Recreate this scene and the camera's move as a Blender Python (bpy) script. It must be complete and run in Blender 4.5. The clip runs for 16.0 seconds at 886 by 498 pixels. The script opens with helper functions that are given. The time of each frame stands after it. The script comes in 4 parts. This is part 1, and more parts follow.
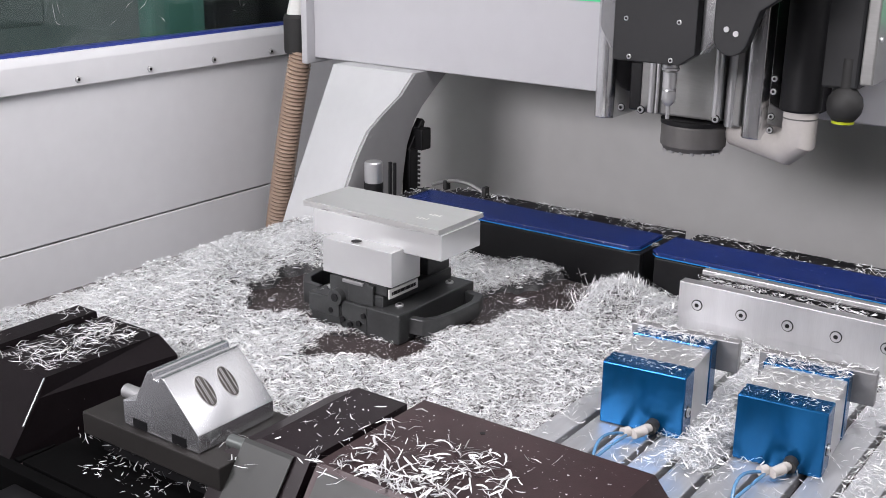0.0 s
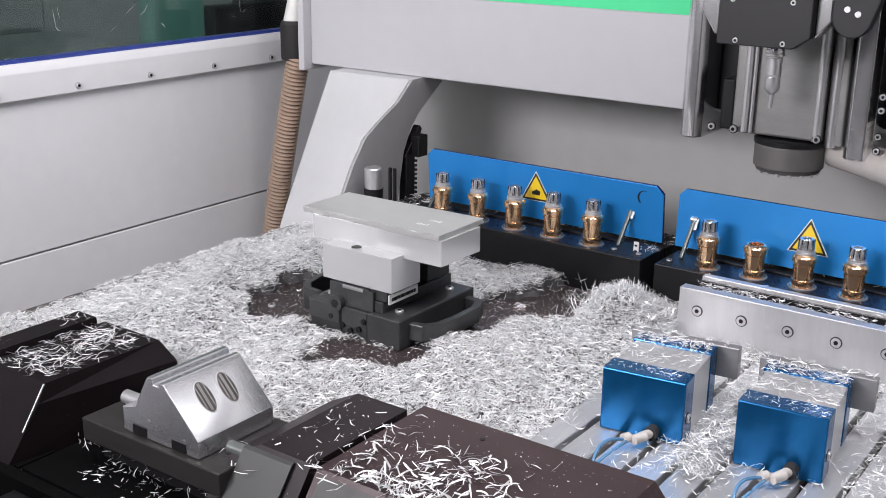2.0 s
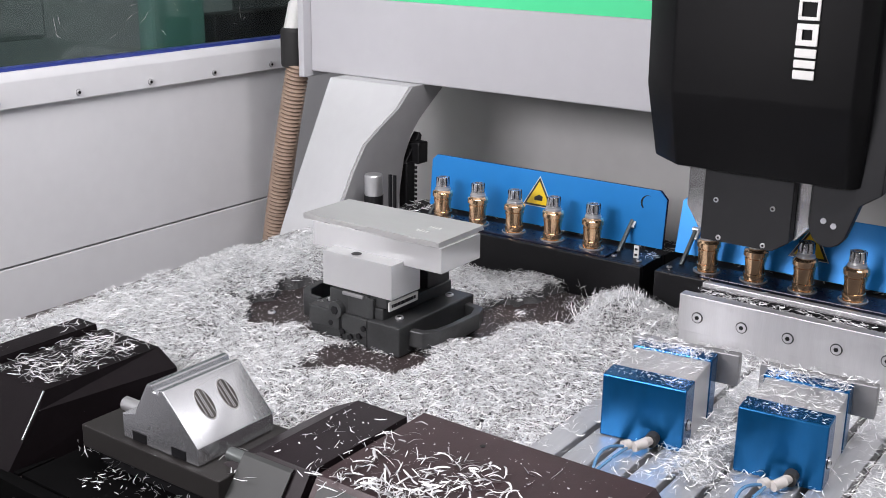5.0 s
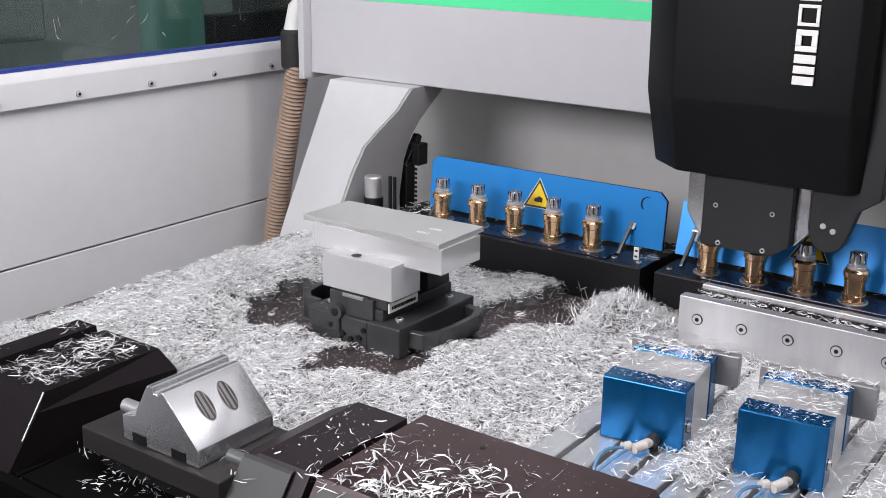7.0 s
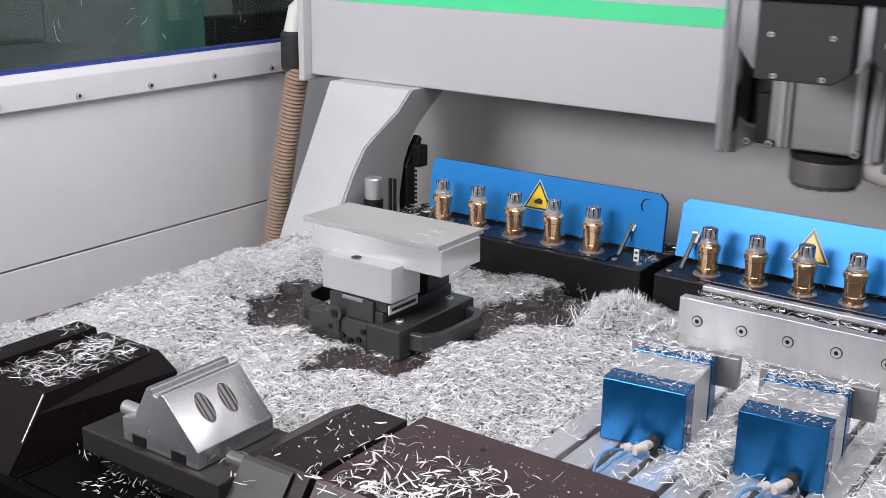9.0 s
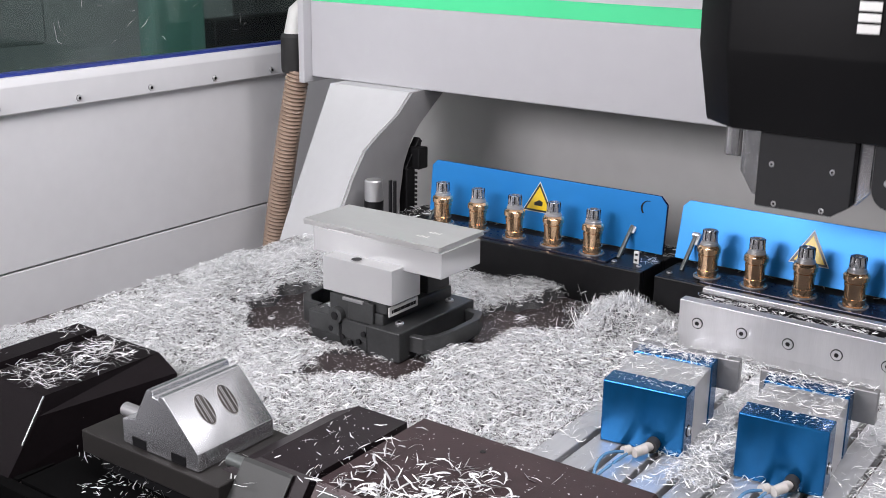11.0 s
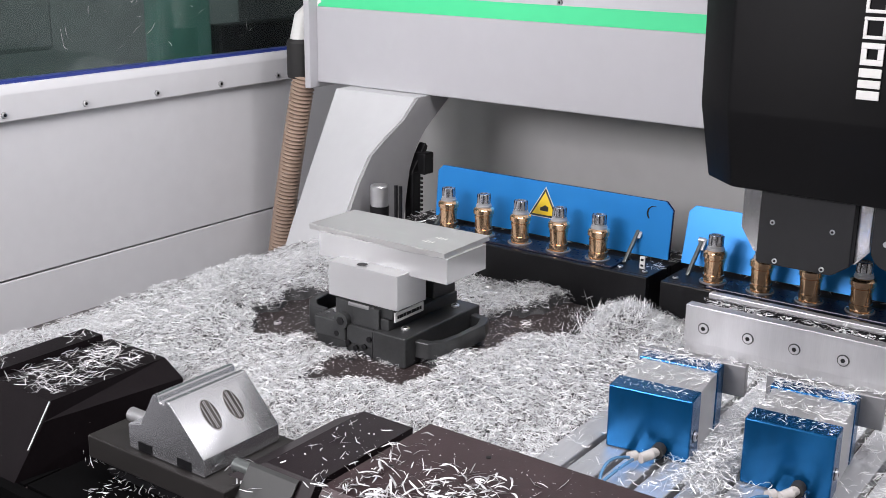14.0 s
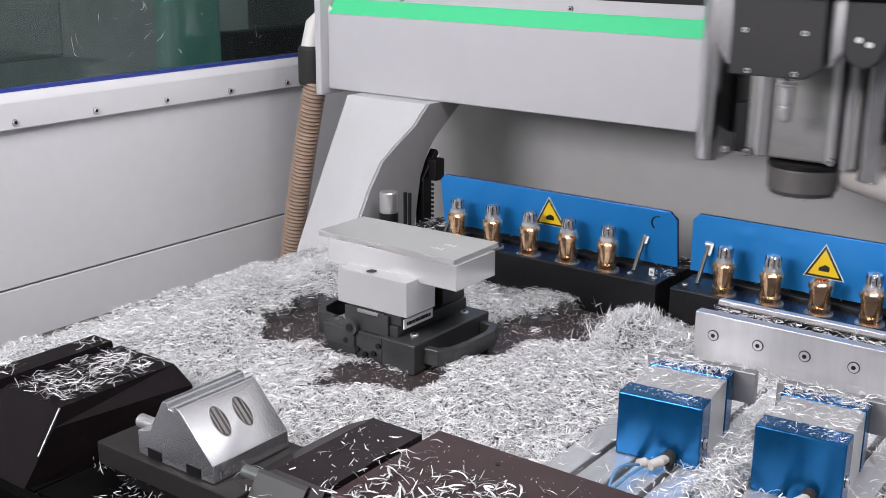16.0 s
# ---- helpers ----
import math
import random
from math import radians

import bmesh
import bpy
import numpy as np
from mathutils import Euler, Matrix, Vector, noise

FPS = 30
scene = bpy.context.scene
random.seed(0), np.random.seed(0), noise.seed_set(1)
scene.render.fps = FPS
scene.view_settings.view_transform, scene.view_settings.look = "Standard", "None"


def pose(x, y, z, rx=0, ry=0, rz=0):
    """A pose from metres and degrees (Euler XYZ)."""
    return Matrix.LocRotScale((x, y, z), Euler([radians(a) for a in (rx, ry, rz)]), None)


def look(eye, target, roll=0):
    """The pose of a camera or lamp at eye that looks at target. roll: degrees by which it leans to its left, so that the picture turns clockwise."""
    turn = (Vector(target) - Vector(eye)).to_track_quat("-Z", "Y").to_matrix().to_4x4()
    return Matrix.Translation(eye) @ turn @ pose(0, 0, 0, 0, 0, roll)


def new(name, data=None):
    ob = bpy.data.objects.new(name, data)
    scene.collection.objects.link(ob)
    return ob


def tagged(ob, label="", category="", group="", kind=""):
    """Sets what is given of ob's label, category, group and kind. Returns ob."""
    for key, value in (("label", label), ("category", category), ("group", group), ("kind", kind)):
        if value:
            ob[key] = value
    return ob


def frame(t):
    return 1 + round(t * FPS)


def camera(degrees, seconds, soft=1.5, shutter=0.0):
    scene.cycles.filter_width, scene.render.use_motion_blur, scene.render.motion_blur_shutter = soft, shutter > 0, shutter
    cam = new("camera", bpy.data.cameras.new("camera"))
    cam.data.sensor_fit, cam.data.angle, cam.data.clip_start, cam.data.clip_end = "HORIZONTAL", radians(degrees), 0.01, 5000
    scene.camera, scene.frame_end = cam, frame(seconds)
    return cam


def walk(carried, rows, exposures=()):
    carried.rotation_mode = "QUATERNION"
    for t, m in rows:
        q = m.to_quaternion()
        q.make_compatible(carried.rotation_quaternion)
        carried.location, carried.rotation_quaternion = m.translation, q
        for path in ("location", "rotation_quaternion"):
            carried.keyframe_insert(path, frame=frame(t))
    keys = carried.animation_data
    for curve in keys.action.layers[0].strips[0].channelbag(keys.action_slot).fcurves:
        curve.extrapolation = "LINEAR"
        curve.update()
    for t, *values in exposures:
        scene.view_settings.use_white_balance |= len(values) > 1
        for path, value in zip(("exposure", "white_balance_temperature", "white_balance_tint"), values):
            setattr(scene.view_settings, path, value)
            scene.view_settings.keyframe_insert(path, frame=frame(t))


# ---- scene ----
# ---------------------------------------------------------------- camera
LENS = 1980.0                      # focal length in picture widths of 1568
cam = camera(43.2, 16.0, soft=0.85, shutter=0.8)
BASE = pose(0, 0, 0.46, 90 - 17.17, 0, 35.52) @ pose(0, 0, 0, 0, 0, 0.73)
PAN = [(0, 0, -18.5), (0.5, 0, -15.5), (1, 0, -12.4), (1.5, 0, -9.3), (2, 0, -7.8), (2.5, 0, -4.8), (3, 0, -1.8), (3.5, 0, 0),
       (4, 0, 1.5), (6.5, 0, 7.6), (7, 0, 7.7), (7.5, 0, 9.2), (8, 0, 9.3), (8.5, 0, 10.7), (9, 0, 10.9), (11.5, 0.2, 15.3),
       (12, 0.2, 15.4), (12.5, 0.3, 16.8), (13, 2.2, 18.2), (13.5, 6.3, 21.2), (14, 10.7, 24.4), (14.5, 14.8, 27.5),
       (15, 18.6, 30.5), (15.5, 23, 33.6), (16, 27.5, 36.7)]


def tilt(px):
    return math.degrees(math.atan(px * 0.96 / LENS))


walk(cam, [(t, BASE @ pose(0, 0, 0, tilt(dy), tilt(dx), 0)) for t, dx, dy in PAN],
     [(0, -0.56), (1.7, -0.57), (2.2, -0.62), (9, -0.65), (16, -0.67)])

# ---------------------------------------------------------------- light
world = bpy.data.worlds.new("world")
scene.world = world
world.use_nodes = True
world.node_tree.nodes["Background"].inputs[0].default_value = (0.8, 0.85, 0.9, 1)
world.node_tree.nodes["Background"].inputs[1].default_value = 0.05


def area_lamp(name, eye, target, sx, sy, watts, colour):
    data = bpy.data.lights.new(name, "AREA")
    data.shape, data.size, data.size_y, data.energy, data.color = "RECTANGLE", sx, sy, watts, colour
    ob = new(name, data)
    ob.matrix_world = look(eye, target)
    return ob


area_lamp("work_light", (-0.30, 0.45, 1.60), (-0.60, 1.0, 0.0), 1.1, 0.18, 21.5, (1.0, 0.955, 0.97))
area_lamp("ceiling_light", (0.28, 0.92, 1.52), (-0.20, 1.30, 0.10), 0.35, 0.35, 18, (1.0, 0.965, 1.0))
area_lamp("door_light", (-0.84, -0.38, 0.71), (-0.50, 1.25, 0.08), 0.72, 0.36, 34, (1.0, 0.955, 1.0))


# ---------------------------------------------------------------- materials
def mat(name, col, rough=0.5, metal=0.0, var=0.18, scale=30.0, bump=0.0, bscale=400.0, stretch=(1, 1, 1), island=0.0, per_object=0.0,
        rvar=0.035, coat=0.0, glow=0.0, specks=None, spec=0.5):
    m = bpy.data.materials.new(name)
    m.use_nodes = True
    nt = m.node_tree
    n, l = nt.nodes, nt.links
    b = n["Principled BSDF"]
    tc = n.new("ShaderNodeTexCoord")
    mp = n.new("ShaderNodeMapping")
    mp.inputs["Scale"].default_value = stretch
    l.new(tc.outputs["Object"], mp.inputs[0])

    def noise_node(s, detail=4.0):
        t = n.new("ShaderNodeTexNoise")
        t.inputs["Scale"].default_value, t.inputs["Detail"].default_value = s, detail
        l.new(mp.outputs[0], t.inputs["Vector"])
        return t.outputs["Fac"]

    def calc(op, a, c):
        t = n.new("ShaderNodeMath")
        t.operation = op
        for i, v in enumerate((a, c)):
            if isinstance(v, (int, float)):
                t.inputs[i].default_value = v
            else:
                l.new(v, t.inputs[i])
        return t.outputs[0]
    coarse, fine = noise_node(scale), noise_node(scale * 9, 6.0)
    f = calc("ADD", calc("MULTIPLY", coarse, 0.6), calc("MULTIPLY", fine, 0.4))
    f = calc("ADD", calc("MULTIPLY", calc("SUBTRACT", f, 0.5), 2.0 * var * 2), 1.0)
    if island:
        g = n.new("ShaderNodeNewGeometry")
        f = calc("MULTIPLY", f, calc("ADD", calc("MULTIPLY", g.outputs["Random Per Island"], island), 1 - island * 0.6))
    if per_object:
        g = n.new("ShaderNodeObjectInfo")
        f = calc("MULTIPLY", f, calc("ADD", calc("MULTIPLY", g.outputs["Random"], per_object), 1 - per_object / 2))
    mix = n.new("ShaderNodeVectorMath")
    mix.operation = "SCALE"
    mix.inputs[0].default_value = col[:3]
    l.new(f, mix.inputs["Scale"])
    out = mix.outputs[0]
    if specks:
        thr, scol = specks
        v = noise_node(330.0, 2.0)
        k = n.new("ShaderNodeMix")
        k.data_type = "RGBA"
        l.new(calc("MULTIPLY", calc("GREATER_THAN", v, thr), 0.8), k.inputs["Factor"])
        l.new(out, k.inputs["A"])
        k.inputs["B"].default_value = (*scol, 1)
        out = k.outputs["Result"]
    l.new(out, b.inputs["Base Color"])
    l.new(calc("ADD", calc("MULTIPLY", calc("SUBTRACT", fine, 0.5), 2 * rvar), rough), b.inputs["Roughness"])
    b.inputs["Metallic"].default_value = metal
    b.inputs["Coat Weight"].default_value = coat
    b.inputs["Specular IOR Level"].default_value = spec
    if glow:
        l.new(out, b.inputs["Emission Color"])
        b.inputs["Emission Strength"].default_value = glow
    if bump:
        t = n.new("ShaderNodeBump")
        t.inputs["Strength"].default_value, t.inputs["Distance"].default_value = bump, 0.001
        l.new(noise_node(bscale, 3.0), t.inputs["Height"])
        l.new(t.outputs[0], b.inputs["Normal"])
    return m


M_RING = mat("matt_grey_ring", (0.13, 0.125, 0.12), 0.5, 0.2, 0.15, 12, 0.05, 600)
M_LEGSIDE = mat("leg_side_grey", (0.32, 0.32, 0.325), 0.45, 0, 0.08, 6, 0.12, 500)
M_CROWN = mat("tool_steel", (0.60, 0.60, 0.61), 0.22, 0.9, 0.1, 30, 0.03, 600)
M_JAWFACE = mat("dull_grey_jaw", (0.034, 0.036, 0.035), 0.5, 0.1, 0.15, 12, 0.05, 600)
M_ARM = mat("dull_arm_metal", (0.16, 0.175, 0.17), 0.3, 0.6, 0.15, 20, 0.05, 600)
M_BAR = mat("dark_bar_steel", (0.028, 0.026, 0.025), 0.40, 0.1, 0.25, 30, 0.08, 700, spec=0.4)
M_SIGNBLACK = mat("black_print", (0.012, 0.012, 0.012), 0.30, 0, 0.05, 30, spec=0.9)
M_JAW = mat("grey_jaw_metal", (0.30, 0.30, 0.305), 0.42, 0.6, 0.12, 20, 0.06, 500)
M_WALL = mat("white_panel_paint", (0.70, 0.705, 0.725), 0.38, 0, 0.05, 4, 0.05, 300)
M_BACK = mat("grey_back_sheet", (0.60, 0.60, 0.59), 0.5, 0, 0.07, 3, 0.05, 200)
M_BEAM = mat("light_grey_paint", (0.50, 0.50, 0.522), 0.35, 0, 0.04, 4, 0.06, 700)
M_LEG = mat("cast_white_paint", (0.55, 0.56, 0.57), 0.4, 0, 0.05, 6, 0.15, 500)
M_DARKMETAL = mat("dark_enclosure", (0.09, 0.09, 0.10), 0.5, 0, 0.2, 5)
M_TABLE = mat("brown_anodised_plate", (0.045, 0.034, 0.034), 0.38, 0.3, 0.35, 25, 0.2, 900, specks=(0.72, (0.5, 0.5, 0.5)))
M_BLOCK = mat("black_anodised", (0.0075, 0.0056, 0.0066), 0.42, 0.0, 0.3, 30, 0.08, 900, specks=(0.775, (0.45, 0.45, 0.47)), spec=0.10)
M_BROWNBLACK = mat("brownish_black_anodised", (0.017, 0.0125, 0.0145), 0.40, 0.0, 0.3, 26, 0.08, 900, specks=(0.76, (0.45, 0.45, 0.47)), spec=0.2)
M_BROWN = mat("brown_black_anodised", (0.040, 0.024, 0.026), 0.36, 0.1, 0.3, 22, 0.08, 900, specks=(0.735, (0.5, 0.5, 0.5)), spec=0.3)
M_BLACK = mat("black_coating", (0.009, 0.009, 0.010), 0.42, 0.0, 0.25, 20, 0.06, 800, spec=0.25)
# Almost no reflectance, so surfaces stay as black as deep shade.
M_SHADEBLACK = mat("painted_shade_black", (0.0022, 0.0022, 0.0024), 0.75, 0.0, 0.3, 20, 0.06, 600, spec=0.06)
M_PLATE = mat("black_plate_coating", (0.016, 0.0165, 0.018), 0.45, 0.0, 0.15, 14, 0.05, 800, spec=0.3)
M_RAILCOVER = mat("polished_rail_cover", (0.70, 0.70, 0.71), 0.20, 1.0, 0.08, 14, 0.05, 200, stretch=(4, 4, 0.4))
M_HOOD = mat("hood_black", (0.004, 0.004, 0.0045), 0.45, 0.0, 0.2, 9, 0.04, 900, spec=0.15)
M_RUBBER = mat("black_rubber", (0.02, 0.02, 0.02), 0.7)
M_STEEL = mat("ground_steel", (0.64, 0.65, 0.67), 0.26, 0.9, 0.02, 10, 0.012, 300, stretch=(1, 8, 1))
M_ALU2 = mat("bare_aluminium", (0.64, 0.64, 0.65), 0.40, 0.85, 0.08, 10, 0.02, 300, stretch=(10, 1, 1))
M_SLAT = mat("slotted_aluminium", (0.58, 0.59, 0.61), 0.46, 0.75, 0.14, 22, 0.08, 500, stretch=(1, 0.1, 1), per_object=0.15)
M_SILVER = mat("worn_silver", (0.64, 0.64, 0.65), 0.30, 0.8, 0.06, 12, 0.05, 400, stretch=(4, 4, 0.4))
M_RACK = mat("vise_steel", (0.050, 0.052, 0.053), 0.34, 0.35, 0.25, 40, 0.08, 700)
M_BLUE = mat("blue_anodised", (0.0035, 0.090, 0.245), 0.20, 0.7, 0.22, 16, 0.05, 600, stretch=(1, 1, 0.35))
M_COVER = mat("blue_plastic", (0.014, 0.235, 0.64), 0.36, 0.40, 0.04, 6, spec=0.6)
M_COVEROUT = mat("dark_blue_plastic", (0.014, 0.030, 0.145), 0.22, 0.1, 0.3, 22, 0.05, 600, specks=(0.695, (0.6, 0.62, 0.66)))
M_BRONZE = mat("bronze", (0.87, 0.59, 0.37), 0.15, 0.95, 0.03, 30)
M_CHIP = mat("aluminium_swarf", (0.82, 0.83, 0.84), 0.38, 0.40, 0.06, 30, island=0.68)
# Far darker than the chips: the colour holds the shade in their gaps.
M_BED = mat("shaded_packed_swarf", (0.05, 0.05, 0.052), 0.5, 0.3, 0.5, 60, 0.9, 500)
M_HOSE = mat("tan_hose", (0.35, 0.26, 0.20), 0.2, 0, 0.15, 30)
M_WHITE = mat("white_plastic", (0.72, 0.72, 0.70), 0.4, 0, 0.05, 30)
M_NOZZLE = mat("pale_nozzle", (0.50, 0.475, 0.45), 0.5, 0, 0.08, 20)
M_YELLOW = mat("yellow_print", (0.85, 0.60, 0.02), 0.30, 0, 0.05, 30, spec=0.9)
M_LIME = mat("lime_ring", (0.55, 0.65, 0.02), 0.4, 0, 0.05, 30)
M_TUBE = mat("blue_air_tube", (0.10, 0.24, 0.42), 0.2, 0, 0.05, 30)
M_GREY = mat("grey_housing", (0.26, 0.26, 0.255), 0.36, 0.5, 0.12, 10, 0.05, 600, stretch=(1, 1, 6))
M_GREEN = mat("green_status_glow", (0.06, 0.55, 0.24), 0.5, 0, 0.03, 5, glow=0.34)
# A little emission lifts the film's blue; it is not a lamp.
M_EDGEBLUE = mat("self_lit_blue_edge_film", (0.025, 0.045, 0.24), 0.3, 0, 0.1, 10, glow=0.05)
# Hall, curtain and cabinet emit their own colour in place of workshop lighting.
M_OUT = mat("self_lit_hall", (0.11, 0.125, 0.125), 0.8, 0, 0.3, 3, glow=1.05)
M_OUTGREEN = mat("self_lit_green_curtain", (0.045, 0.12, 0.10), 0.7, 0, 0.2, 5, glow=0.6)
M_OUTDARK = mat("self_lit_cabinet_paint", (0.06, 0.07, 0.07), 0.7, 0, 0.2, 5, glow=1.0)


def glass(name, tint):
    m = bpy.data.materials.new(name)
    m.use_nodes = True
    b = m.node_tree.nodes["Principled BSDF"]
    b.inputs["Base Color"].default_value = (*tint, 1)
    b.inputs["Transmission Weight"].default_value = 1.0
    b.inputs["Roughness"].default_value = 0.03
    b.inputs["IOR"].default_value = 1.45
    return m


M_GLASS = glass("tinted_glass", (0.55, 0.65, 0.62))

# ---------------------------------------------------------------- mesh helpers
ORIGIN = {}


def thing(name, at, label, category, group="", kind=""):
    ob = new(name)
    ob.empty_display_size = 0.02
    ob.location = at
    ORIGIN[ob] = Vector(at)
    return tagged(ob, label, category, group, kind)


def finish(bm, name, material, smooth=False):
    bmesh.ops.recalc_face_normals(bm, faces=bm.faces)
    me = bpy.data.meshes.new(name)
    if smooth:
        for f in bm.faces:
            f.smooth = True
        for e in bm.edges:
            if len(e.link_faces) == 2:
                turn = e.calc_face_angle(0)
                small, large = sorted(f.calc_area() for f in e.link_faces)
                if turn > 0.6 or (turn > 0.3 and large > 5 * small):
                    e.smooth = False
    bm.to_mesh(me)
    bm.free()
    me.materials.append(material)
    return me


def part(name, bm, material, parent, label="", smooth=True, kind=""):
    """One mesh under its thing; bm is in world places."""
    o = ORIGIN[parent]
    bm.transform(Matrix.Translation(-o))
    ob = new(name, finish(bm, name, material, smooth))
    ob.parent = parent
    ORIGIN[ob] = o
    return tagged(ob, label, "", "", kind)


def solo(name, bm, material, label, category="", kind="structure", at=(0, 0, 0), smooth=True, group=""):
    """One top-level mesh; bm is in world places."""
    bm.transform(Matrix.Translation(-Vector(at)))
    ob = new(name, finish(bm, name, material, smooth))
    ob.location = at
    ORIGIN[ob] = Vector(at)
    return tagged(ob, label, category, group, kind)


def box(x0, x1, y0, y1, z0, z1, bevel=0.0, bm=None, seg=2):
    b = bmesh.new()
    bmesh.ops.create_cube(b, size=1.0)
    b.transform(Matrix.Translation(((x0 + x1) / 2, (y0 + y1) / 2, (z0 + z1) / 2)) @ Matrix.Diagonal((abs(x1 - x0), abs(y1 - y0), abs(z1 - z0), 1)))
    if bevel:
        bmesh.ops.bevel(b, geom=b.edges[:], offset=bevel, segments=seg, affect="EDGES", profile=0.5)
    return join(bm, b)


def join(bm, b):
    if bm is None:
        return b
    me = bpy.data.meshes.new("tmp")
    b.to_mesh(me)
    b.free()
    bm.from_mesh(me)
    bpy.data.meshes.remove(me)
    return bm


def lathe(profile, at, bm=None, seg=24, axis="z", phase=0.0):
    """Turned body: profile rows (radius, height) from bottom to top, closed at the ends."""
    b = bmesh.new()
    rings = []
    for r, h in profile:
        ring = []
        for i in range(seg):
            a = 2 * math.pi * i / seg + phase
            c, s = r * math.cos(a), r * math.sin(a)
            ring.append(b.verts.new({"z": (c, s, h), "x": (h, c, s), "y": (s, h, c)}[axis]))
        rings.append(ring)
    for p, q in zip(rings, rings[1:]):
        for i in range(seg):
            b.faces.new((p[i], p[(i + 1) % seg], q[(i + 1) % seg], q[i]))
    b.faces.new(rings[0][::-1])
    b.faces.new(rings[-1])
    b.transform(Matrix.Translation(at))
    return join(bm, b)


def rod(p, q, r, bm=None, seg=12):
    p, q = Vector(p), Vector(q)
    b = lathe([(r, 0), (r, (q - p).length)], (0, 0, 0), None, seg)
    b.transform(Matrix.Translation(p) @ (q - p).to_track_quat("Z", "Y").to_matrix().to_4x4())
    return join(bm, b)


def prism(pts, axis, a, b_, bevel=0.0, bm=None):
    """A profile pushed along an axis from a to b_. For x: pts (y, z); y: (x, z); z: (x, y)."""
    b = bmesh.new()

    def put(u, v, w):
        return {"x": (w, u, v), "y": (u, w, v), "z": (u, v, w)}[axis]
    lo = [b.verts.new(put(u, v, a)) for u, v in pts]
    hi = [b.verts.new(put(u, v, b_)) for u, v in pts]
    n = len(pts)
    b.faces.new(lo)
    b.faces.new(hi[::-1])
    for i in range(n):
        b.faces.new((lo[i], hi[i], hi[(i + 1) % n], lo[(i + 1) % n]))
    bmesh.ops.recalc_face_normals(b, faces=b.faces)
    if bevel:
        bmesh.ops.bevel(b, geom=b.edges[:], offset=bevel, segments=2, affect="EDGES", profile=0.5)
    return join(bm, b)


def tube(points, r, bm=None, seg=10, wave=0.0):
    """A bent tube through points; wave makes ribs."""
    b = bmesh.new()
    pts = [Vector(p) for p in points]
    rings = []
    for i, p in enumerate(pts):
        d = (pts[min(i + 1, len(pts) - 1)] - pts[max(i - 1, 0)]).normalized()
        s = d.cross(Vector((0.3, 1, 0.17))).normalized()
        u = d.cross(s)
        rr = r + (wave if i % 2 else 0)
        rings.append([b.verts.new(p + rr * (math.cos(2 * math.pi * k / seg) * s + math.sin(2 * math.pi * k / seg) * u)) for k in range(seg)])
    for p, q in zip(rings, rings[1:]):
        for i in range(seg):
            b.faces.new((p[i], p[(i + 1) % seg], q[(i + 1) % seg], q[i]))
    b.faces.new(rings[0])
    b.faces.new(rings[-1])
    return join(bm, b)


def mitre_pipe(points, r, seg=24):
    """A pipe of straight lengths with sharp mitred bends."""
    b = bmesh.new()
    pts = [Vector(p) for p in points]
    dirs = [(q - p).normalized() for p, q in zip(pts, pts[1:])]
    s = dirs[0].cross(Vector((0.3, 1, 0.17))).normalized()
    u = dirs[0].cross(s)
    ring = [pts[0] + r * (math.cos(2 * math.pi * i / seg) * s + math.sin(2 * math.pi * i / seg) * u) for i in range(seg)]
    rows = [[b.verts.new(p) for p in ring]]
    for i, d in enumerate(dirs):
        n = (d + dirs[i + 1]).normalized() if i + 1 < len(dirs) else d
        ring = [p + d * (n.dot(pts[i + 1] - p) / n.dot(d)) for p in ring]
        rows.append([b.verts.new(p) for p in ring])
    for p, q in zip(rows, rows[1:]):
        for i in range(seg):
            b.faces.new((p[i], p[(i + 1) % seg], q[(i + 1) % seg], q[i]))
    b.faces.new(rows[0])
    b.faces.new(rows[-1])
    return b


def arc(p, q, sag, n=14, side=(0, 0, 1)):
    p, q, s = Vector(p), Vector(q), Vector(side)
    return [p.lerp(q, i / n) + s * sag * math.sin(math.pi * i / n) for i in range(n + 1)]


def socket_screw(at, facing, r, parent, label="socket-head screw", bore=1.28):
    """A cap screw with a dark socket; facing '-y', 'z' or '+x'."""
    b = lathe([(r, 0), (r, r * 0.45), (r * 0.85, r * 0.6), (r * 0.55, r * 0.6), (r * 0.5, r * 0.2)], (0, 0, 0), None, 16)
    turn = {"-y": pose(0, 0, 0, 90), "z": pose(0, 0, 0), "+x": pose(0, 0, 0, 0, 90)}[facing]
    b.transform(Matrix.Translation(at) @ turn)
    ob = part("screw", b, M_SILVER, parent, label)
    for name, rr, h0, h1 in (("counterbore", r * bore, -0.0002, 0.0003), ("screw_socket", r * 0.52, r * 0.2, r * 0.62)):
        b = lathe([(rr, h0), (rr, h1)], (0, 0, 0), None, 16 if rr > r else 6)
        b.transform(Matrix.Translation(at) @ turn)
        part(name, b, M_BLACK, parent, "dark recess")
    return ob


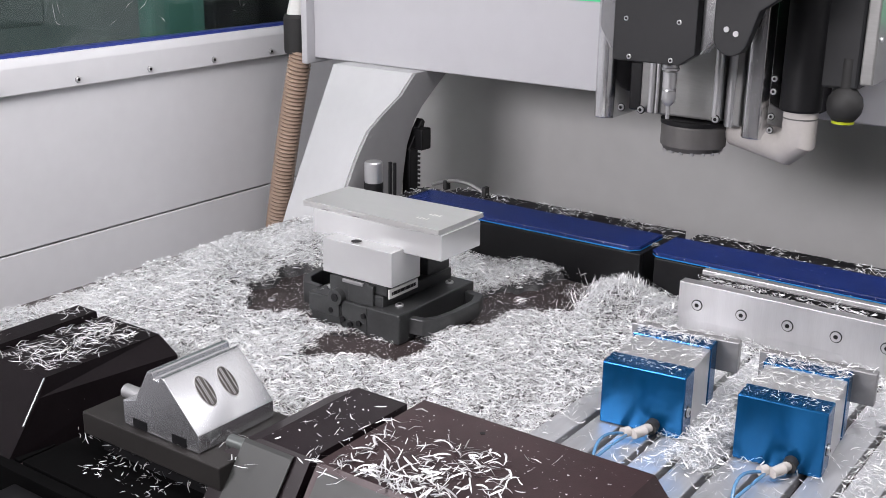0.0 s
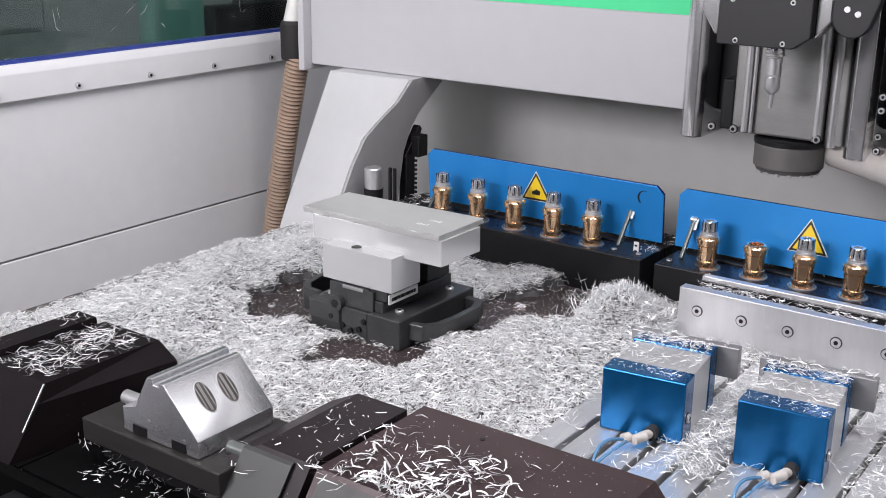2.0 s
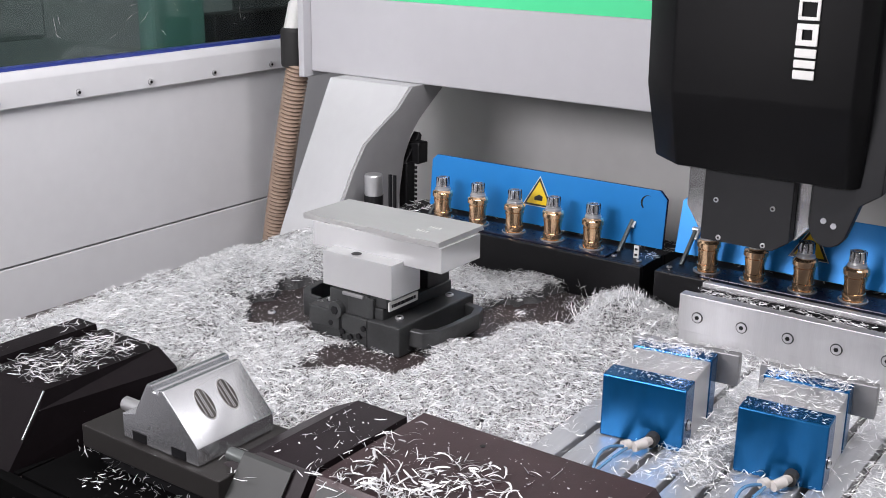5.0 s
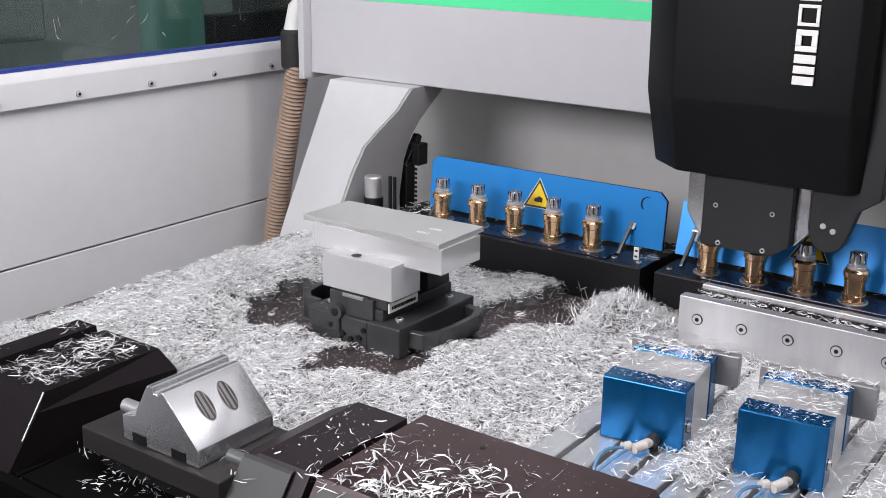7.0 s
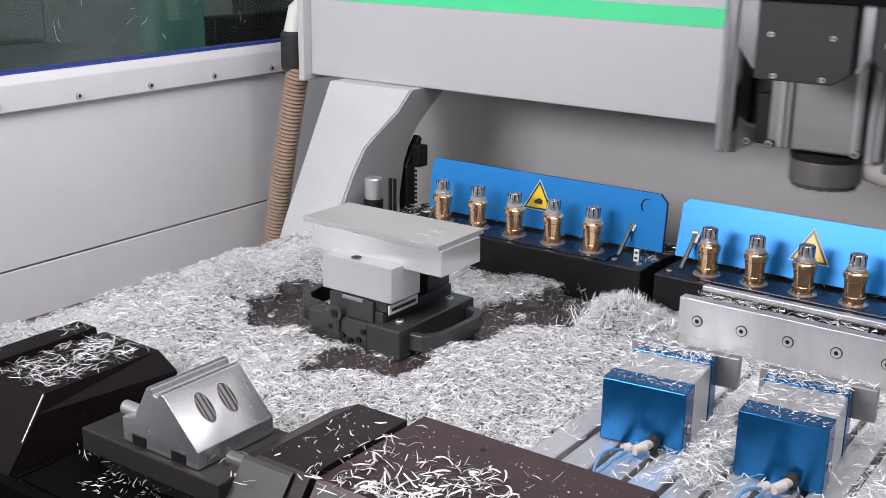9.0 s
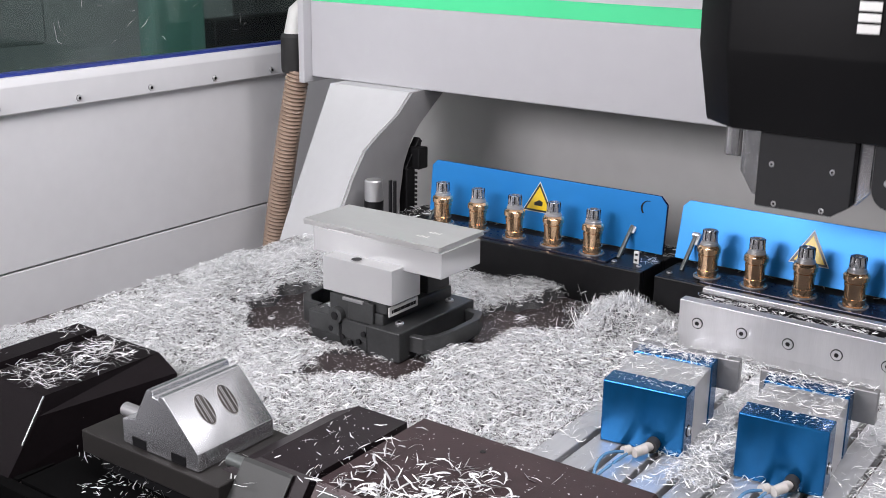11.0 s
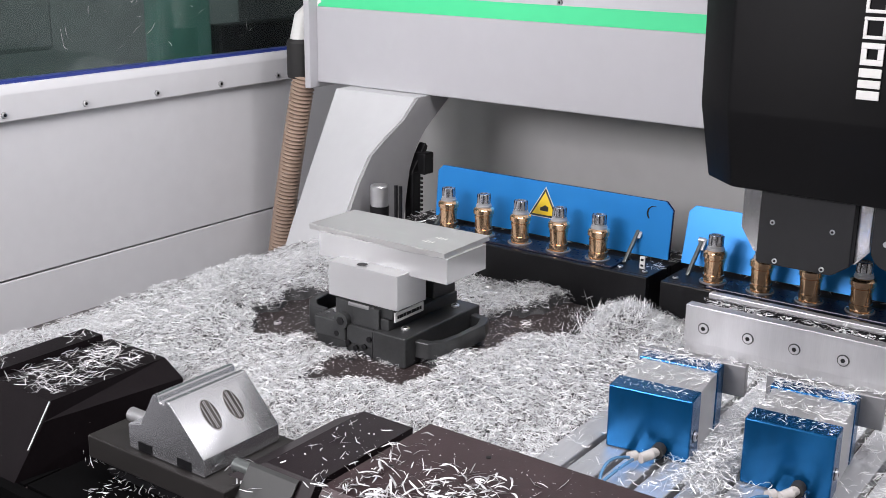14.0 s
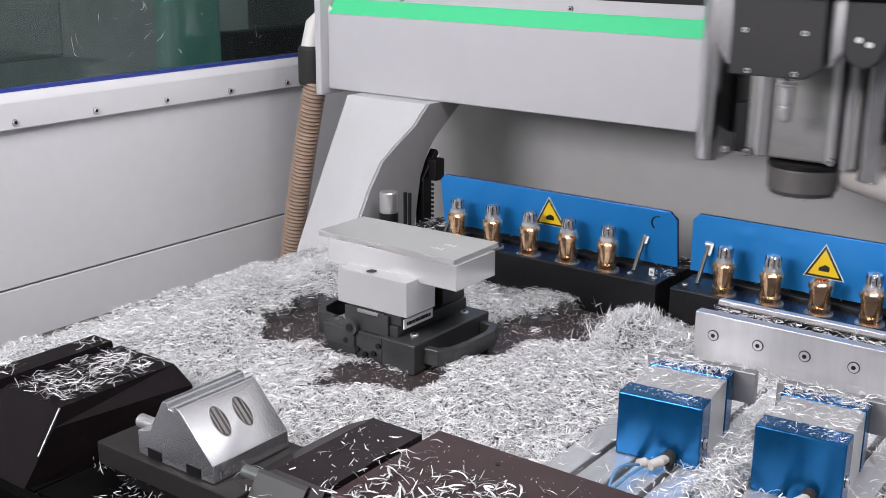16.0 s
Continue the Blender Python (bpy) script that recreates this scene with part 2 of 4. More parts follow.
# ---------------------------------------------------------------- swarf
def swarf_mesh(name, places, length, width, tiltmax, rng, material=None, curl=0.5, k=3):
    """Thin curled slivers, one at each place (x, y, z)."""
    n = len(places)
    ln = length * rng.uniform(0.5, 1.35, n)
    w = width * rng.uniform(0.5, 1.3, n)
    yaw, pit = rng.uniform(0, 2 * np.pi, n), rng.uniform(-tiltmax, tiltmax, n)
    roll = rng.uniform(-0.9, 0.9, n)
    bend = rng.uniform(-curl, curl, n)
    d = np.stack([np.cos(yaw) * np.cos(pit), np.sin(yaw) * np.cos(pit), np.sin(pit)], 1)
    s = np.stack([-np.sin(yaw), np.cos(yaw), np.zeros(n)], 1)
    u = np.cross(d, s)
    side = s * np.cos(roll)[:, None] + u * np.sin(roll)[:, None]
    arcdir = -s * np.sin(roll)[:, None] * 0.5 + u * np.cos(roll)[:, None] + 0.9 * s * rng.uniform(-1, 1, n)[:, None]
    verts = np.empty((n, k, 2, 3))
    for i in range(k):
        t = i / (k - 1) - 0.5
        c = places + d * (ln * t)[:, None] + arcdir * (ln * bend * (0.25 - t * t) * 1.4)[:, None]
        taper = 1.0 if 0 < i < k - 1 else 0.4
        verts[:, i, 0] = c - side * (w * taper * 0.5)[:, None]
        verts[:, i, 1] = c + side * (w * taper * 0.5)[:, None]
    base = np.arange(n)[:, None, None] * (2 * k)
    quad = np.array([[2 * i, 2 * i + 1, 2 * i + 3, 2 * i + 2] for i in range(k - 1)])[None]
    faces = (base + quad).reshape(-1, 4)
    me = bpy.data.meshes.new(name)
    me.vertices.add(n * k * 2)
    me.vertices.foreach_set("co", verts.reshape(-1))
    me.loops.add(faces.size)
    me.loops.foreach_set("vertex_index", faces.reshape(-1).astype(np.int32))
    me.polygons.add(len(faces))
    me.polygons.foreach_set("loop_start", np.arange(0, faces.size, 4, dtype=np.int32))
    me.polygons.foreach_set("use_smooth", np.ones(len(faces), dtype=bool))
    me.update(calc_edges=True)
    me.materials.append(material or M_CHIP)
    return me


def swarf_on(name, x0, x1, y0, y1, z, n, rng, label, length=0.012, width=0.0014, clump=0.0, parent=None, tiltmax=0.25):
    """Loose slivers scattered over a flat top."""
    x, y = rng.uniform(x0, x1, n * 3), rng.uniform(y0, y1, n * 3)
    if clump:
        f = np.sin(x * 61 + 1.3) + np.sin(y * 73 + 0.4) + np.sin((x + y) * 47) + rng.normal(0, 0.6, n * 3)
        keep = np.argsort(-f * clump + rng.normal(0, 1, n * 3) * (1 - clump))[:n]
        x, y = x[keep], y[keep]
    else:
        x, y = x[:n], y[:n]
    p = np.stack([x, y, z + rng.uniform(0.0006, 0.0035, len(x))], 1)
    if parent is not None:
        p = p - np.array(ORIGIN[parent])
    ob = new(name, swarf_mesh(name, p, length, width, tiltmax, rng))
    if parent is not None:
        ob.parent = parent
        return tagged(ob, label, "", "", "stuff")
    return tagged(ob, label, "swarf", "", "stuff")


# ---------------------------------------------------------------- enclosure
def build_enclosure():
    XL = -1.40
    solo("floor", box(-2.6, 1.2, -1.2, 2.4, -0.62, -0.60), M_BLACK, "dark machine sump floor under the table", "floor")
    w = thing("wall_west", (XL, 0.9, -0.6), "white painted side panel with a folded seam", "wall", kind="structure")
    zs = 0.46 - 0.3625 * 1.40
    part("lower_panel", box(XL - 0.03, XL, -0.6, 1.9, -0.6, zs - 0.0015, 0.001), M_WALL, w)
    part("upper_panel", box(XL - 0.03, XL, -0.6, 1.9, zs + 0.0015, 0.205, 0.001), M_WALL, w)
    zl, zg = 0.1825, 0.2318
    b = prism([(XL, zl), (XL + 0.012, zl), (XL + 0.012, zg - 0.012), (XL + 0.006, zg), (XL - 0.03, zg), (XL - 0.03, zl)], "y", -0.6, 1.9, 0.0012)
    led = part("window_ledge", b, M_WALL, w, "white bolted window ledge strip")
    for i in range(-6, 4):
        y = 1.4 * (1.0148 + 0.0957 * i)
        socket_screw((XL + 0.012, y, 0.46 - 0.1914 * 1.40), "+x", 0.0046, led, "round-head steel screw", 1.04)
    part("edge_film", box(XL - 0.022, XL - 0.004, -0.6, 1.9, zg, zg + 0.0045), M_EDGEBLUE, w, "blue film along the glass edge, faintly self-lit")
    g = solo("window_1", box(XL - 0.020, XL - 0.014, -0.6, 1.9, zg + 0.006, 1.1), M_GLASS, "tinted side window of the enclosure", "window")
    g.visible_shadow = False
    # These backdrop surfaces glow; no lamp stands behind the window.
    solo("backdrop_hall", box(-2.52, -2.5, -1.2, 2.4, -0.6, 1.7), M_OUT, "dim workshop beyond the window, glowing in place of hall light", "backdrop")
    solo("backdrop_curtain", box(-2.05, -2.0, 1.673, 1.834, -0.2, 1.6, 0.01), M_OUTGREEN, "dark green welding curtain in the workshop, faintly self-lit", "curtain")
    solo("backdrop_cabinet", box(-2.1, -2.0, 0.6, 1.405, 0.192, 1.2, 0.01), M_OUTDARK, "dark cabinet in the workshop, faintly self-lit", "cabinet")
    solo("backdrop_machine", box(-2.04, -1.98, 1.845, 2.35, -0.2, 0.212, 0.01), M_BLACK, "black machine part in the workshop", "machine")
    rng = np.random.default_rng(3)
    sp = np.stack([np.full(34, XL - 0.0135), np.concatenate([rng.normal(1.145, 0.012, 12), rng.uniform(0.85, 1.40, 22)]), np.concatenate([rng.uniform(0.27, 0.36, 12), rng.uniform(0.25, 0.33, 22)])], 1)
    sp = sp - np.array((XL - 0.014, 1.1, 0.3))
    me = swarf_mesh("stuck_swarf", sp, 0.017, 0.0010, 1.4, rng)
    ob = new("stuck_swarf", me)
    ob.location = (XL - 0.0135, 1.1, 0.3)
    ob.scale = (0.08, 1, 1)
    tagged(ob, "bright slivers stuck to the inside of the window", "swarf", "", "stuff")
    b = box(XL - 0.03, 1.2, 1.66, 1.70, -0.6, 1.7)
    solo("wall_north", b, M_BACK, "grey sheet metal rear wall", "wall")
    solo("wall_east", box(1.2, 1.24, -1.2, 1.70, -0.6, 1.7), M_BACK, "grey sheet metal side wall", "wall")
    solo("wall_south", box(XL - 0.03, 1.2, -1.24, -1.2, -0.6, 1.7), M_DARKMETAL, "dark front wall", "wall")
    # Out of view; added to keep front light off the low near parts.
    solo("door_sill", box(-1.2, 0.9, 0.06, 0.10, -0.6, 0.30, 0.004), M_DARKMETAL, "unseen dark sill added to block front light from the low foreground", "sill")
    solo("wall_west_upper", box(XL - 0.03, XL, -0.6, 1.9, 1.1, 1.7), M_WALL, "white panel over the window", "wall")
    solo("ceiling", box(-2.6, 1.3, -1.3, 2.4, 1.7, 1.73), M_WALL, "white enclosure ceiling", "ceiling")


# ---------------------------------------------------------------- table
def build_table():
    t = thing("machine_table", (-0.4, 0.7, -0.05), "dark brown anodised machine table plate", "table")
    part("table_plate", box(-1.10, 0.35, 0.475, 1.168, -0.05, 0.0, 0.002), M_TABLE, t)
    part("table_base", box(-1.05, 0.30, 0.50, 1.30, -0.598, -0.052, 0.004), M_BLACK, t)
    part("apron", box(-0.76, -0.45, 0.395, 0.474, -0.05, -0.008, 0.001), M_BLACK, t)
    swarf_on("apron_swarf", -0.718, -0.63, 0.490, 0.530, 0.0045, 85, np.random.default_rng(2), "chips below the guide bar", 0.0055, 0.0010, 0.3, t)
    for x, y in ((-0.881, 0.889),):
        socket_screw((x, y, 0.0), "z", 0.0045, t)


def build_slats():
    bed = thing("slotted_bed", (-0.3, 0.8, 0.0), "aluminium slotted clamping bed with long bars", "clamping bed")
    x = -0.4515
    mesh = None
    while x < 0.02:
        if mesh is None:
            b = box(-0.0128, 0.0128, -0.19, 0.19, 0.0, 0.012, 0.0012)
            mesh = finish(b, "slat", M_SLAT)
        ob = new("slat", mesh)
        ob.parent = bed
        ob.location = (x - -0.3 + 0.0155, 0.865 - 0.8, 0)
        x += 0.0315


def height(x, y):
    """The swarf's upper surface over the table."""
    h = 0.011 + 0.004 * np.sin(x * 23 + 1) * np.sin(y * 19 + 2) + 0.003 * np.sin(x * 51 + y * 37)
    h = h + 0.027 * np.exp(-(((x + 0.532) / 0.040) ** 2 + ((y - 1.105) / 0.045) ** 2))
    h = h - 0.004 * np.exp(-(((x + 0.765) / 0.085) ** 2 + ((y - 1.145) / 0.03) ** 2))
    h = h + 0.010 * np.exp(-(((x + 0.97) / 0.07) ** 2 + ((y - 0.98) / 0.12) ** 2))
    h = h - 0.004 * np.exp(-(((x + 0.74) / 0.09) ** 2 + ((y - 0.85) / 0.04) ** 2))
    h = h - 0.010 * np.clip((x + 0.52) / 0.08, 0, 1) * np.clip((1.02 - y) / 0.05, 0, 1)
    h = h - 0.009 * np.clip((-0.98 - x) / 0.10, 0, 1)
    return h


def cover_amount(x, y):
    """How thickly the table is covered, 0 bare to 1."""
    edge = np.interp(y, [0.5, 0.72, 0.80, 0.92, 1.17], [-1.078, -1.082, -1.094, -1.096, -1.092])
    edge = edge + 0.004 * np.sin(y * 83) + 0.003 * np.sin(y * 190 + 1)
    wob = 0.12 * np.sin(x * 70 + y * 31) + 0.10 * np.sin(y * 95 - x * 43) + 0.06 * np.sin(x * 160 + y * 140)

    def hole(cx, cy, rx, ry, turn=0.0):
        c, s = math.cos(turn), math.sin(turn)
        u, v = (x - cx) * c + (y - cy) * s, -(x - cx) * s + (y - cy) * c
        return np.sqrt((u / rx) ** 2 + (v / ry) ** 2) + wob
    d = np.minimum(hole(-0.858, 0.930, 0.066, 0.090, -0.25), hole(-0.688, 0.842, 0.066, 0.046, 0.65))
    d = np.minimum(d, hole(-0.616, 1.094, 0.045, 0.076, 0.12))
    d = np.minimum(d, hole(-0.660, 0.99, 0.030, 0.090))
    d = np.minimum(d, np.maximum(abs(x + 0.741) / 0.066, abs(y - 0.940) / 0.078))
    return np.clip((d - 0.93) / 0.16, 0, 1) * np.clip((x - edge) / 0.012, 0, 1)


def build_swarf():
    rng = np.random.default_rng(5)
    # packed bed under the loose slivers, coloured dark as the shade between them
    nx, ny = 170, 130
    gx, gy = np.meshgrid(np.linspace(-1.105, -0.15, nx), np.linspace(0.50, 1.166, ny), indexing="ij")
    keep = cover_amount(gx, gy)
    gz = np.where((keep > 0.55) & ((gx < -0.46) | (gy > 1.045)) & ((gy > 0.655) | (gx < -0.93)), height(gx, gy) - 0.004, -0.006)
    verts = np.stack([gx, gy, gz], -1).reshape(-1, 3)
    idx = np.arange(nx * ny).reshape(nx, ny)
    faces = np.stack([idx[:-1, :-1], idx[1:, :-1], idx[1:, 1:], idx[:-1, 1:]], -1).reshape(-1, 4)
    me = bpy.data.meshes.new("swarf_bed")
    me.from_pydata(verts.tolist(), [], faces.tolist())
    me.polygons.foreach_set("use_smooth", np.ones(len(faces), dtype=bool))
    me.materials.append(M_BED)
    tagged(new("swarf_bed", me), "packed aluminium swarf on the machine table, darkened as shade between chips", "swarf", "", "stuff")
    n = 205000
    x, y = rng.uniform(-1.094, -0.16, n), rng.uniform(0.52, 1.172, n)
    k = cover_amount(x, y)
    slats = (x > -0.455) & (y < 1.04)
    dens = np.where(slats, 0.03 + 0.70 * np.exp(-((x + 0.313) / 0.024) ** 2) * (y > 0.775) + 0.45 * np.exp(-((x + 0.462) / 0.014) ** 2) + 0.16 * (y > 0.95) + 0.25 * (x > -0.2), 0.92)
    dens = np.where((y < 0.662) & (x > -0.93), 0.03, dens)
    ok = rng.uniform(0, 1, n) < np.maximum(k * dens, 0.004)
    x, y, k = x[ok], y[ok], k[ok]
    sl = (x > -0.455) & (y < 1.04)
    z = np.maximum(height(x, y) * (0.35 + 0.65 * k) * rng.uniform(0.72, 1.0, len(x)), 0.001) + rng.uniform(0, 0.004, len(x))
    z = np.where(sl, 0.0125 + rng.uniform(0, 0.006, len(x)) + 0.012 * np.exp(-((x + 0.313) / 0.02) ** 2) * rng.uniform(0, 1, len(x)), z)
    p = np.stack([x, y, z], 1)
    me = swarf_mesh("swarf_layer", p, 0.0098, 0.00080, 0.36, rng, None, 0.95, 4)
    n = 5200
    p = np.stack([rng.uniform(-0.96, -0.56, n), rng.uniform(0.79, 1.165, n), rng.uniform(0.0004, 0.0012, n)], 1)
    p = p[cover_amount(p[:, 0], p[:, 1]) < 0.6]
    p = p[(abs(p[:, 0] + 0.741) > 0.066) | (abs(p[:, 1] - 0.940) > 0.072)]
    tagged(new("swarf_crumbs", swarf_mesh("swarf_crumbs", p, 0.0022, 0.0008, 0.3, rng)), "tiny bright swarf crumbs on the bare table", "swarf", "", "stuff")
    n = 1250
    x, y = rng.normal(-0.532, 0.032, n), rng.normal(1.108, 0.030, n)
    y = np.minimum(y, 1.160)
    p = np.stack([x, y, height(x, y) + rng.uniform(-0.002, 0.006, n)], 1)
    tagged(new("swarf_heap", swarf_mesh("swarf_heap", p, 0.0155, 0.0009, 1.15, rng)), "spiky heap of long bright chips", "swarf", "", "stuff")
    tagged(new("swarf_layer", me), "bright curled aluminium chips heaped over the table", "swarf", "", "stuff")


# ---------------------------------------------------------------- centre vise with workpiece
def build_vise():
    v = thing("machine_vise", (-0.741, 0.94, 0.0), "dark steel centring vise with side grips on the table", "vise")
    part("base", box(-0.804, -0.677, 0.873, 1.009, 0.0, 0.012, 0.001), M_RACK, v)
    part("side_block", box(-0.805, -0.760, 0.870, 1.010, 0.012, 0.034, 0.0018), M_RACK, v)
    part("side_block", box(-0.720, -0.676, 0.869, 1.010, 0.0005, 0.0345, 0.0018), M_RACK, v)
    part("centre_block", box(-0.7585, -0.7215, 0.8715, 1.008, 0.012, 0.033, 0.0012), M_RACK, v)
    part("joint", box(-0.7595, -0.7582, 0.8708, 0.872, 0.002, 0.032), M_BLACK, v, "dark joint line")
    part("joint", box(-0.7215, -0.7203, 0.8704, 0.872, 0.002, 0.032), M_BLACK, v, "dark joint line")
    for sx, x, k, z0, z1 in ((1, -0.676, 0.0, 0.009, 0.0275), (-1, -0.805, 0.012, 0.010, 0.0345)):
        e = 0.031 + k
        pts_o = [(x, 0.886), (x + sx * e * 0.55, 0.888), (x + sx * e * 0.9, 0.904), (x + sx * e, 0.93), (x + sx * e, 0.975), (x + sx * e * 0.72, 0.996), (x, 1.0)]
        e -= 0.008
        pts_i = [(x, 0.895), (x + sx * e * 0.55, 0.897), (x + sx * e * 0.88, 0.909), (x + sx * e, 0.932), (x + sx * e, 0.970), (x + sx * e * 0.7, 0.986), (x, 0.990)]
        part("grip", prism(pts_o + pts_i[::-1], "z", z0, z1, 0.0012), M_RACK, v, "dark looped side grip")
        part("grip_floor", prism(pts_i, "z", 0.002, 0.006), M_BLACK, v, "dark hollow in the grip", smooth=False)
    for x, y in ((-0.6945, 0.8936), (-0.7912, 0.8947), (-0.6950, 0.9875), (-0.792, 0.992)):
        socket_screw((x, y, 0.034), "z", 0.0048, v)
    part("slide", box(-0.777, -0.704, 0.877, 1.004, 0.034, 0.047, 0.0012), M_RACK, v)
    part("front_jaw", box(-0.776, -0.700, 0.8785, 0.930, 0.0475, 0.060, 0.0012), M_RACK, v)
    part("jaw_column", box(-0.777, -0.722, 0.8750, 0.8775, 0.030, 0.0585, 0.0008), M_RACK, v)
    part("rear_jaw", box(-0.776, -0.707, 0.962, 1.004, 0.047, 0.0935, 0.0012), M_RACK, v)
    part("jaw_step", box(-0.750, -0.715, 0.8735, 0.8785, 0.034, 0.057, 0.0008), M_RACK, v)
    part("jaw_lip", box(-0.757, -0.728, 0.8722, 0.8750, 0.0545, 0.0585, 0.0008), M_JAW, v, "worn bright jaw lip")
    part("spindle_nut", rod((-0.764, 0.8675, 0.036), (-0.764, 0.882, 0.036), 0.0094, None, 20), M_RACK, v, "drive spindle end")
    part("spindle_socket", rod((-0.764, 0.8665, 0.036), (-0.764, 0.8678, 0.036), 0.005, None, 6), M_BLACK, v, "hexagonal socket")
    for x, z in ((-0.772, 0.019), (-0.756, 0.012), (-0.745, 0.008), (-0.733, 0.012), (-0.726, 0.022)):
        part("bore", rod((x, 0.8695, z), (x, 0.8720, z), 0.0032, None, 14), M_BLACK, v, "dark threaded bore")
    p = part("name_plate", box(-0.6995, -0.6975, 0.880, 0.931, 0.0445, 0.0555, 0.0008), M_WHITE, v, "pale name plate with dark print")
    x = 0.884
    for wd in (0.003, 0.008, 0.005, 0.006, 0.003, 0.008, 0.006, 0.004):
        part("print_bar", box(-0.6976, -0.6970, x, x + wd - 0.001, 0.0482, 0.0518), M_BLACK, p)
        x += wd
    rng = np.random.default_rng(14)
    swarf_on("vise_swarf", -0.79, -0.68, 0.858, 0.871, 0.0015, 90, rng, "fine chips gathered along the vise foot", 0.006, 0.0009, 0.2, v)
    swarf_on("vise_swarf", -0.80, -0.765, 0.871, 0.90, 0.034, 16, rng, "a few chips on the vise", 0.005, 0.0009, 0, v)

    w = thing("workpiece", (-0.74, 0.93, 0.06), "stepped milled aluminium workpiece clamped in the vise", "workpiece")
    part("step", box(-0.787, -0.691, 0.8755, 0.926, 0.0602, 0.0990, 0.0006), M_STEP, w)
    part("body", box(-0.8185, -0.6415, 0.8960, 0.968, 0.0945, 0.1225, 0.0005), M_PIECE, w)
    # sawn skin: crisp top, ragged lower edge
    rg = random.Random(4)
    b = bmesh.new()
    outline = []
    for (xa, ya), (xb, yb) in zip(((-0.834, 0.8975), (-0.6435, 0.8945), (-0.6455, 0.980), (-0.834, 0.9755)), ((-0.6435, 0.8945), (-0.6455, 0.980), (-0.834, 0.9755), (-0.834, 0.8975))):
        m = 22 if abs(xa - xb) > abs(ya - yb) else 10
        outline += [(xa + (xb - xa) * i / m, ya + (yb - ya) * i / m) for i in range(m)]
    top = [b.verts.new((x, y, 0.1285)) for x, y in outline]
    mid = [b.verts.new((x + rg.uniform(-0.0006, 0.0006), y + rg.uniform(-0.0006, 0.0006), 0.1285 - rg.uniform(0.0008, 0.0016))) for x, y in outline]
    low = [b.verts.new((x + rg.uniform(-0.0004, 0.0004), y + rg.uniform(-0.0004, 0.0004), 0.1222 + rg.uniform(-0.0006, 0.0012))) for x, y in outline]
    k = len(outline)
    b.faces.new(top)
    b.faces.new(low[::-1])
    for p, q in ((top, mid), (mid, low)):
        for i in range(k):
            b.faces.new((p[i], p[(i + 1) % k], q[(i + 1) % k], q[i]))
    part("top_skin", b, M_SKIN, w, "raw saw-cut top skin", smooth=False)
    part("bore", rod((-0.7465, 0.8850, 0.0985), (-0.7465, 0.8850, 0.0999), 0.0058, None, 20), M_BLACK, w, "drilled hole")
    part("bore_edge", lathe([(0.0060, -0.0002), (0.0072, 0.0005), (0.0060, 0.0007)], (-0.7465, 0.8850, 0.0990), None, 20), M_SILVER, w, "bright hole edge")
    for x, y in ((-0.690, 0.918), (-0.686, 0.936)):
        for i in range(4):
            part("stamp_mark", box(x + i * 0.004 - 0.0007, x + i * 0.004 + 0.0007, y, y + (0.0055 if i % 2 else 0.004), 0.1284, 0.1289), M_WHITE, w)


